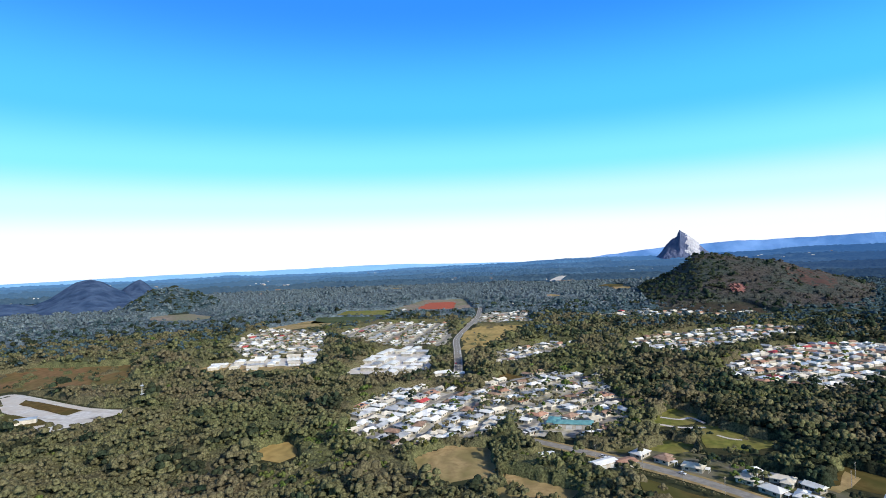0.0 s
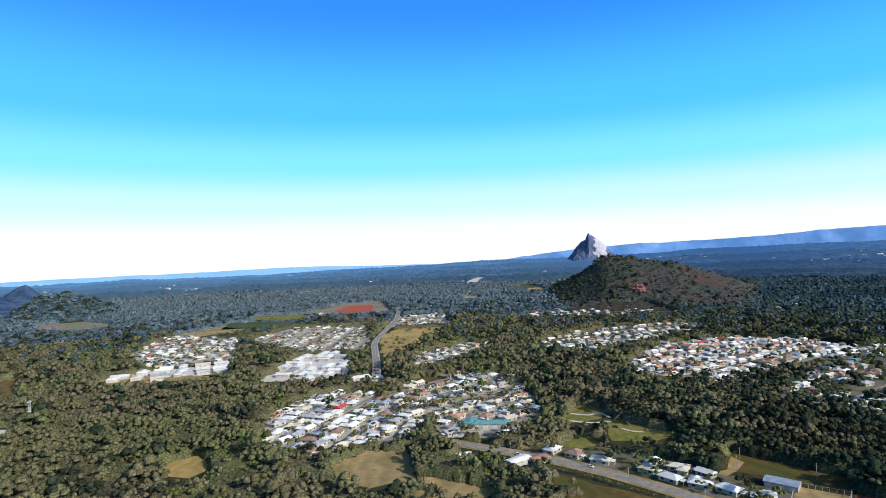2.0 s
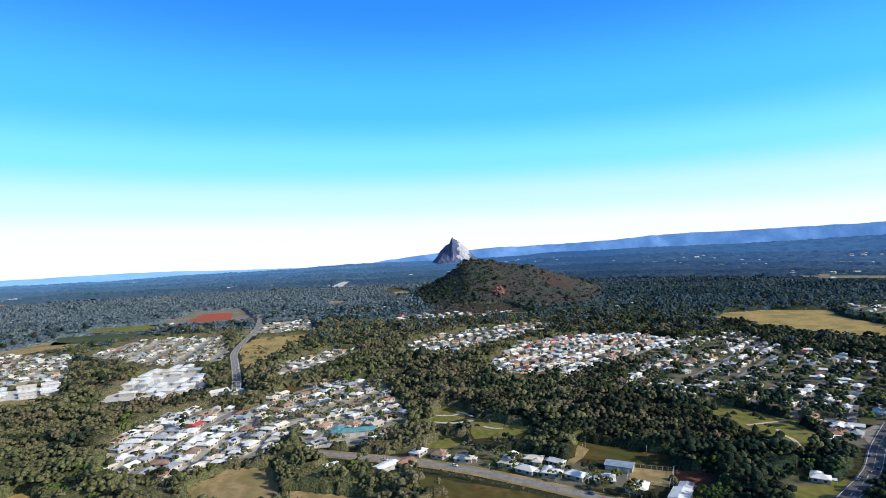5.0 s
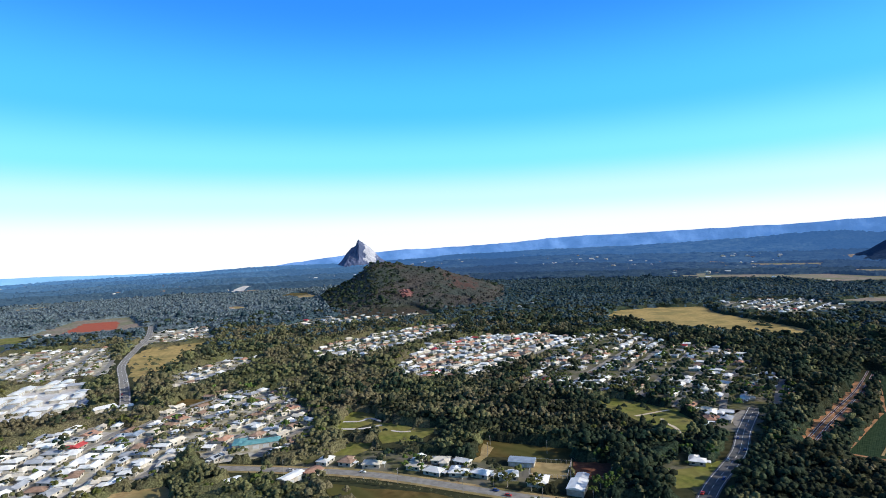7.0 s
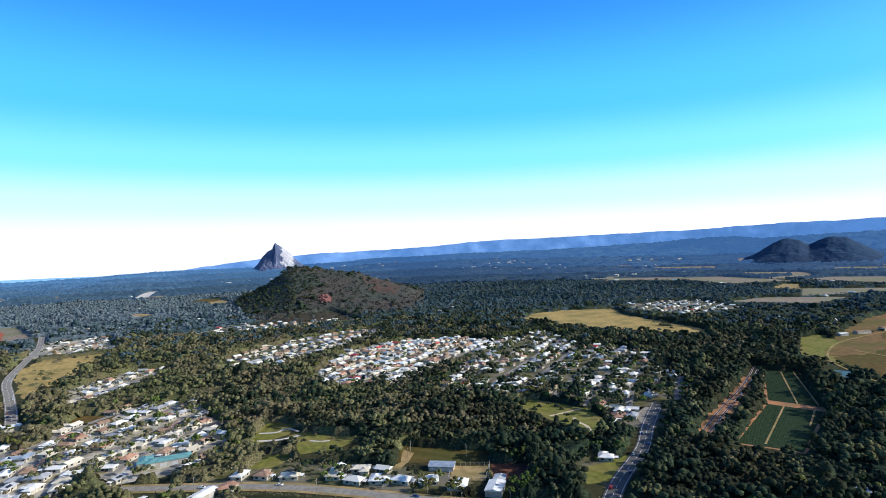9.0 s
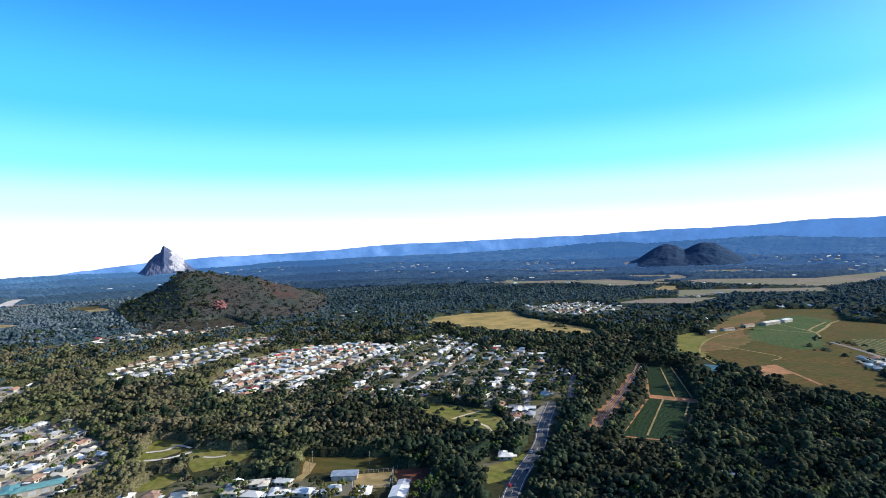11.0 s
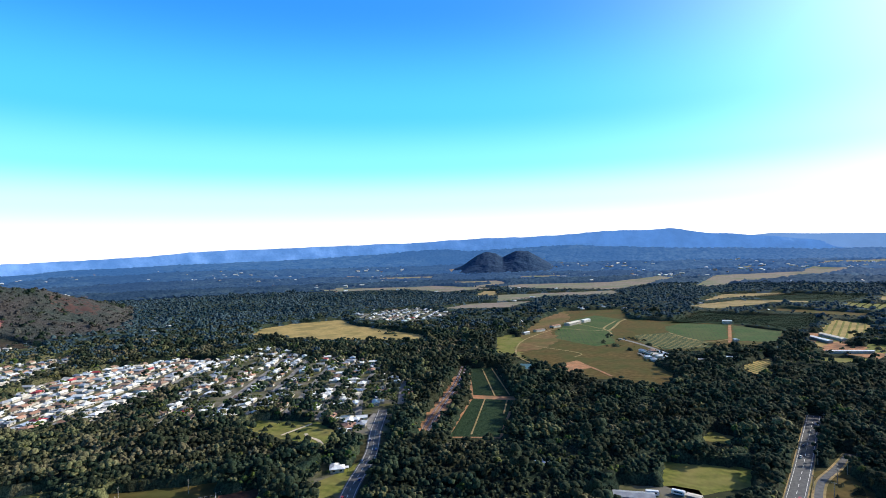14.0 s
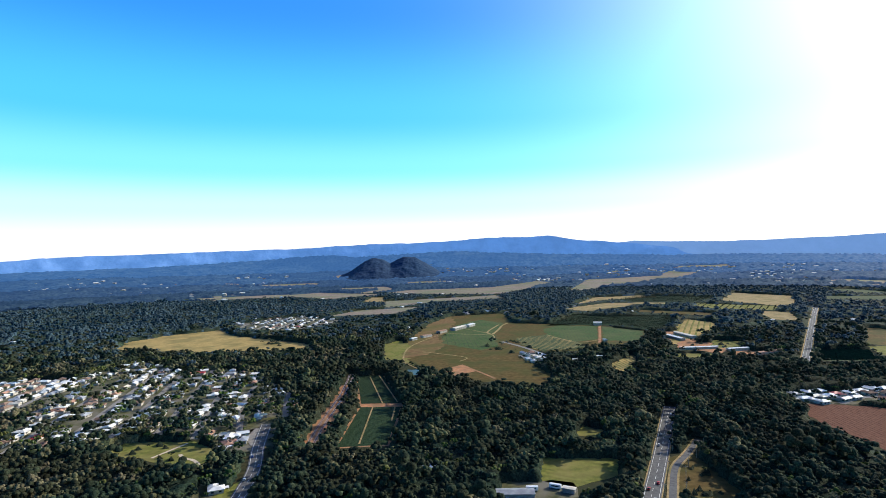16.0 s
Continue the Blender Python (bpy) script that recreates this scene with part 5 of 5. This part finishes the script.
for k in range(8):
    green = k % 2
    base = tagged(new("tree"), ("leafy green garden tree with a rounded crown" if green else "tall olive-green eucalypt with a ragged crown"), "tree", "trees of the near bush")
    v, f = trunk(11.5, 0.3, 4)
    share("trunk", tri_mesh("trunk", v, f, M["bark"]), base, (0, 0, 0))
    v, f = crown(11.5, 4.4, 14, 18, 0.6, 6)
    share("crown", tri_mesh("crown", v, f, M["green" if green else "bush"]), base, (0, 0, 0))
    TREES.append(base)
used = set()
for j in np.flatnonzero(single):
    k = random.randrange(4) * 2 + (1 if yard[j] or random.random() < 0.2 else 0)
    s = random.uniform(0.6, 1.15)
    m = pose(float(x[j]), float(y[j]), 0, 0, 0, random.uniform(0, 360)) @ Matrix.Diagonal((s, s, s * random.uniform(0.85, 1.15), 1))
    if k in used:
        copy_thing(TREES[k], m)
    else:
        TREES[k].matrix_basis = m
        used.add(k)
for k in range(8):
    if k not in used:
        for o in (*TREES[k].children, TREES[k]):
            bpy.data.objects.remove(o)
plant(x[~single], y[~single], yard[~single], NEAR, 0.55, 1.3)

x, y = scatter(640, 1180, 9.8)
ok = wooded(x, y, 1.5)
yard = near_home(x, y, 16) | in_town(x, y, 30)
ok &= ~yard | (rng.random(len(x)) < yard_share(x, y, 0.3, 0.8, 0.8))
plant(x[ok], y[ok], yard[ok], MID, 0.65, 1.3)

x, y = scatter(1180, 2450, 17.5)
ok = wooded(x, y, 2.0)
a, r = np.degrees(np.arctan2(x, y)), np.hypot(x, y)
ok &= (hill_height(BEEHIVE, x, y) < 3) & (hill_height(CONE, x, y) < 3) & (hill_height(HILLOCK, x, y) < 3)
bare = (a > 32.5) & (a < 36) & (r > 1500) & (r < 1800)
ok &= ~bare | (rng.random(len(x)) < 0.35)
x, y, a = x[ok], y[ok], a[ok]
on_hill = hill_height(NEAR_HILL, x, y) > 6
scrub = on_hill & (a > 25.5 + 2.0 * rng.random(len(x))) & (rng.random(len(x)) < 0.85)
g = (a > 34) & (rough_noise(x, y, 700, 2) > 0.15)
h = (on_hill | ((hill_height(LEFT_HILL, x, y) > 4) & (rng.random(len(x)) < 0.35))) | (rng.random(len(x)) < np.clip((1500 - np.hypot(x, y)) / 600, 0, 0.5))
# leftward and farther off, more trees take the paler haze colour
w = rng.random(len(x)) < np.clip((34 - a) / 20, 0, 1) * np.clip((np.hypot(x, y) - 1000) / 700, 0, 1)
forest("bush", x[~g & ~h & w], y[~g & ~h & w], FAR, M["hazybush"], "bush across the plain, paled with painted haze", 0.6, 1.0, True)
forest("bush", x[~g & ~h & ~w], y[~g & ~h & ~w], FAR, M["farbush"], "bush stretching across the plain, tinted with blue haze", 0.6, 1.05, True)
forest("scrub", x[scrub], y[scrub], FAR, M["hillscrub"], "thin brownish scrub on the hillside", 0.5, 0.85, True)
h_dark = h & ~scrub
forest("bush", x[h_dark], y[h_dark], FAR, M["darkbush"], "dark bush on the hill and the plain", 0.65, 1.05, True)
forest("plantation", x[g & ~h & ~scrub], y[g & ~h & ~scrub], FAR, M["pine"], "dark green plantation forest on the plain", 0.6, 0.9, True)



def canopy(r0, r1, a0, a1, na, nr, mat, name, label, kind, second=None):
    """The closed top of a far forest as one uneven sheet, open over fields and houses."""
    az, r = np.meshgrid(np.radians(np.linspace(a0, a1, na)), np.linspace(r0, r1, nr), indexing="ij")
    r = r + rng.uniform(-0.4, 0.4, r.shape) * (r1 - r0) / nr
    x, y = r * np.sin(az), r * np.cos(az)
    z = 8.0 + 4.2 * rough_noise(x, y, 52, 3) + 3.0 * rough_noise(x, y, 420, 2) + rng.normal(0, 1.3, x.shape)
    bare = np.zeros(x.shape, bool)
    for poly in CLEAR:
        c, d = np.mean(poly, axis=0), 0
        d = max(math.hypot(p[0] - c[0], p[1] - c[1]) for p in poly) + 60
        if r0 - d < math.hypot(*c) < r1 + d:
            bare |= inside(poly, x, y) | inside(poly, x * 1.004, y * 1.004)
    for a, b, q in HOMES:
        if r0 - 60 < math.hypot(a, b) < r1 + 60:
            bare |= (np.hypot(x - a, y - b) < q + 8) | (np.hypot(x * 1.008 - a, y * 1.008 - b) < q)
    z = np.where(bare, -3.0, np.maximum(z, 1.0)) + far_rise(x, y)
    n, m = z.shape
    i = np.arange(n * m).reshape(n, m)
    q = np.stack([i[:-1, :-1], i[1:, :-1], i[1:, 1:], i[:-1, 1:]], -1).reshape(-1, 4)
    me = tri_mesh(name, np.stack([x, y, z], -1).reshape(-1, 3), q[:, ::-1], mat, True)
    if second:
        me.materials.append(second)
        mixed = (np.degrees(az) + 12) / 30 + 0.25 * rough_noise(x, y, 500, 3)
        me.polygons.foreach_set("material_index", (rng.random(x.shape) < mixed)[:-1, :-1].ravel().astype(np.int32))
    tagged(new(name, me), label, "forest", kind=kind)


# each farther band carries more of the painted haze
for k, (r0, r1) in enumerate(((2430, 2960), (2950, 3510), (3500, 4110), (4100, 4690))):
    canopy(r0, r1, 25, 126, 860, 42, M[f"plain_{k}"], "backdrop", "forest on the far plain with blue haze painted in", "structure")
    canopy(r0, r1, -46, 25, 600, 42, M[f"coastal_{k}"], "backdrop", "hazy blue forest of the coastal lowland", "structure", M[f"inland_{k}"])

# orchard rows
for poly, angle, gap, step, size in ((ORCHARD, 0.3, 7.5, 4.5, 0.56), (FAR_ORCHARD, 1.2, 15.0, 6.0, 0.5), (PLANTED, 0.5, 11.0, 7.0, 0.6)):
    u, v = np.meshgrid(np.arange(-2500, 2500, gap), np.arange(-2500, 2500, step))
    ox, oy = (u * math.cos(angle) - v * math.sin(angle)).ravel(), (u * math.sin(angle) + v * math.cos(angle)).ravel()
    k = inside(poly, ox, oy)
    forest("orchard", ox[k] + rng.normal(0, 0.4, k.sum()), oy[k] + rng.normal(0, 0.4, k.sum()), MID[:4], M["darkbush"], "straight rows of dark green orchard trees", size, size * 1.3)

# bare red ground on the near hill
def bare_slope(name, a0, a1, r0, r1, lift, mat, label):
    sv, sf = [], []
    for i in range(13):
        for j in range(9):
            az, r = radians(a0 + (a1 - a0) * i / 12 + 0.12 * math.sin(j * 2.1)), r0 + (r1 - r0) * j / 8 + 8 * math.sin(i * 1.7)
            px, py = r * math.sin(az), r * math.cos(az)
            sv.append((px, py, float(hill_height(NEAR_HILL, px, py)) + lift + 2.0 * float(rough_noise(px, py, 26, 2))))
    for i in range(12):
        for j in range(8):
            if math.hypot((i - 5.5) / 6.5, (j - 3.5) / 4.5) + 0.2 * float(rough_noise(i * 9.0, j * 9.0, 31, 2)) < 1.0:
                sf.append((i * 9 + j, i * 9 + j + 1, (i + 1) * 9 + j + 1, (i + 1) * 9 + j))
    tagged(new(name, tri_mesh(name, np.array(sv), np.array(sf)[:, ::-1], mat, True)), label, "bare slope", kind="structure")


bare_slope("quarry_scar", 26.9, 28.2, 1412, 1480, 9.0, M["scar"], "bare red quarry scar on the wooded hillside")
bare_slope("rocky_slope", 31.4, 35.0, 1560, 1760, 6.5, M["redscrub"], "dull red rocky slope with thin scrub on the hill")

# ---------- vehicles, poles and small things ----------
PAINT = {n: material(n + "_car_paint", c, c, 1, rough=0.3) for n, c in (("white", (0.75, 0.75, 0.73)), ("silver", (0.45, 0.46, 0.48)), ("blue", (0.03, 0.07, 0.25)), ("red", (0.4, 0.03, 0.03)))}


def car(colour):
    base = tagged(new("car"), f"{colour} car standing on the sealed road", "car", "cars on the roads")
    bm = bmesh.new()
    box(bm, -2.2, 2.2, -0.9, 0.9, 0.35, 0.95)
    bmesh.ops.bevel(bm, geom=bm.edges[:], offset=0.12, segments=1, affect="EDGES")
    part("body", bm, PAINT[colour], base)
    bm = bmesh.new()
    v = [bm.verts.new(p) for p in ((-1.7, -0.8, 0.94), (1.1, -0.8, 0.94), (1.1, 0.8, 0.94), (-1.7, 0.8, 0.94), (-1.2, -0.65, 1.45), (0.5, -0.65, 1.45), (0.5, 0.65, 1.45), (-1.2, 0.65, 1.45))]
    for q in ((0, 1, 5, 4), (1, 2, 6, 5), (2, 3, 7, 6), (3, 0, 4, 7)):
        bm.faces.new([v[i] for i in q])
    part("cabin_glass", bm, M["glass"], base, "dark tinted windows")
    bm = bmesh.new()
    box(bm, -1.2, 0.5, -0.66, 0.66, 1.44, 1.5)
    part("roof_panel", bm, PAINT[colour], base)
    for px in (-1.4, 1.4):
        for py in (-0.85, 0.85):
            bm = bmesh.new()
            bmesh.ops.create_cone(bm, cap_ends=True, segments=10, radius1=0.34, radius2=0.34, depth=0.22, matrix=pose(px, py, 0.34, 90, 0, 0))
            wheel = part("wheel", bm, M["tyre"], base)
            bm = bmesh.new()
            bmesh.ops.create_cone(bm, cap_ends=True, segments=8, radius1=0.2, radius2=0.2, depth=0.25, matrix=pose(px, py, 0.34, 90, 0, 0))
            part("rim", bm, M["metal"], wheel, "silver wheel rim")
    return base


CARS = {}
parked = random.Random(5)
SPOTS = [(ROADS[0][0], 2.5), (ROADS[1][0], 2.5), (ROADS[3][0], 2.0), (ROADS[4][0], 3.0), (ROADS[5][0], 3.0)]
for line, off in SPOTS:
    for k in range(6):
        j = parked.randrange(1, len(line) - 1)
        p, q = Vector(line[j]), Vector(line[j + 1])
        d = (q - p).normalized()
        s = parked.choice((-1, 1))
        at = p.lerp(q, parked.random()) + Vector((d.y, -d.x)) * off * s
        colour = parked.choice(list(PAINT))
        m = pose(at.x, at.y, 0.38, 0, 0, math.degrees(math.atan2(d.y, d.x)))
        if colour in CARS:
            copy_thing(CARS[colour], m)
        else:
            CARS[colour] = car(colour)
            CARS[colour].matrix_basis = m


def caravan(x, y, turn):
    base = tagged(new("caravan"), "white box caravan parked beside the sheds", "caravan")
    bm = bmesh.new()
    box(bm, -4, 4, -1.4, 1.4, 0.5, 3.2)
    bmesh.ops.bevel(bm, geom=bm.edges[:], offset=0.25, segments=2, affect="EDGES")
    part("body", bm, PAINT["white"], base)
    for py in (-1.42, 1.42):
        bm = bmesh.new()
        box(bm, -2.6, 2.4, py - 0.02, py + 0.02, 1.7, 2.5)
        part("window", bm, M["glass"], base, "dark side window strip")
    for px in (-2.2, 2.2):
        for py in (-1.2, 1.2):
            bm = bmesh.new()
            bmesh.ops.create_cone(bm, cap_ends=True, segments=10, radius1=0.5, radius2=0.5, depth=0.3, matrix=pose(px, py, 0.5, 90, 0, 0))
            part("wheel", bm, M["tyre"], base)
    base.matrix_basis = pose(x, y, 0.0, 0, 0, turn)


caravan(367, -3, 75)
caravan(361, 12, 100)


def pole(x, y, h, turn):
    base = tagged(new("power_pole"), "grey timber power pole with a cross arm", "pole", "power poles along the roads")
    bm = bmesh.new()
    bmesh.ops.create_cone(bm, cap_ends=True, segments=8, radius1=0.2, radius2=0.12, depth=h, matrix=pose(0, 0, h / 2))
    part("post", bm, M["bark"], base)
    bm = bmesh.new()
    box(bm, -1.3, 1.3, -0.08, 0.08, h - 0.9, h - 0.7)
    part("cross_arm", bm, M["bark"], base)
    base.matrix_basis = pose(x, y, 0, 0, 0, turn)
    return base


first = None
for line, off in ((ROADS[0][0], 8), (ROADS[3][0], 7), (ROADS[2][0], 8)):
    for k in range(1, len(line) - 1, 4):
        d = (Vector(line[k + 1]) - Vector(line[k])).normalized()
        px, py = line[k][0] + d.y * off, line[k][1] - d.x * off
        turn = math.degrees(math.atan2(d.y, d.x)) + 90
        if first is None:
            first = pole(px, py, 10, turn)
        else:
            copy_thing(first, pose(px, py, 0, 0, 0, turn))
for px, py in ((237, 330), (262, 296), (226, 318)):
    copy_thing(first, pose(px, py, 0, 0, 0, 40))

mast = tagged(new("radio_mast"), "slender pale radio mast standing above the bush", "mast")
bm = bmesh.new()
for k in range(3):
    a = 2.094 * k
    bmesh.ops.create_cone(bm, cap_ends=True, segments=6, radius1=0.22, radius2=0.12, depth=26, matrix=pose(0.8 * math.cos(a), 0.8 * math.sin(a), 13))
part("legs", bm, M["metal"], mast)
for k in range(3):
    bm = bmesh.new()
    box(bm, -1.4, 1.4, -1.4, 1.4, 8 + 8 * k, 8.4 + 8 * k)
    part("platform", bm, M["metal"], mast)
mast.matrix_basis = pose(-289, 533, 0)


def fence(line, label):
    """Low timber posts with a top rail along a line."""
    base = tagged(new("fence"), label, "fence")
    for (x0, y0), (x1, y1) in zip(line, line[1:]):
        n = max(2, int(math.hypot(x1 - x0, y1 - y0) / 3))
        for k in range(n):
            bm = bmesh.new()
            px, py = x0 + (x1 - x0) * k / n, y0 + (y1 - y0) * k / n
            box(bm, px - 0.12, px + 0.12, py - 0.12, py + 0.12, 0, 2.4)
            part("post", bm, M["bark"], base)
        bm = bmesh.new()
        strip(bm, [(x0, y0), (x1, y1)], -0.1, 0.1, 2.4)
        part("rail", bm, M["metal"], base)


fence([(244, 292), (263, 273), (243, 256), (226, 273), (244, 292)], "tall wire fence round the bowling green")
fence([(266, 276), (287, 257), (262, 239), (245, 255), (266, 276)], "tall wire fence round the brown court")

# hedge of low shrubs between the railway road and the paddock
hx, hy = [], []
for k, (px, py) in enumerate(smooth_line([(112, 361), (136, 337), (160, 306), (200, 247)], 16)):
    hx.append(px - 5 + random.uniform(-1, 1)), hy.append(py - 5 + random.uniform(-1, 1))
forest("hedge", np.array(hx), np.array(hy), NEAR[:6], M["bush"], "row of low brown shrubs beside the road", 0.2, 0.34)
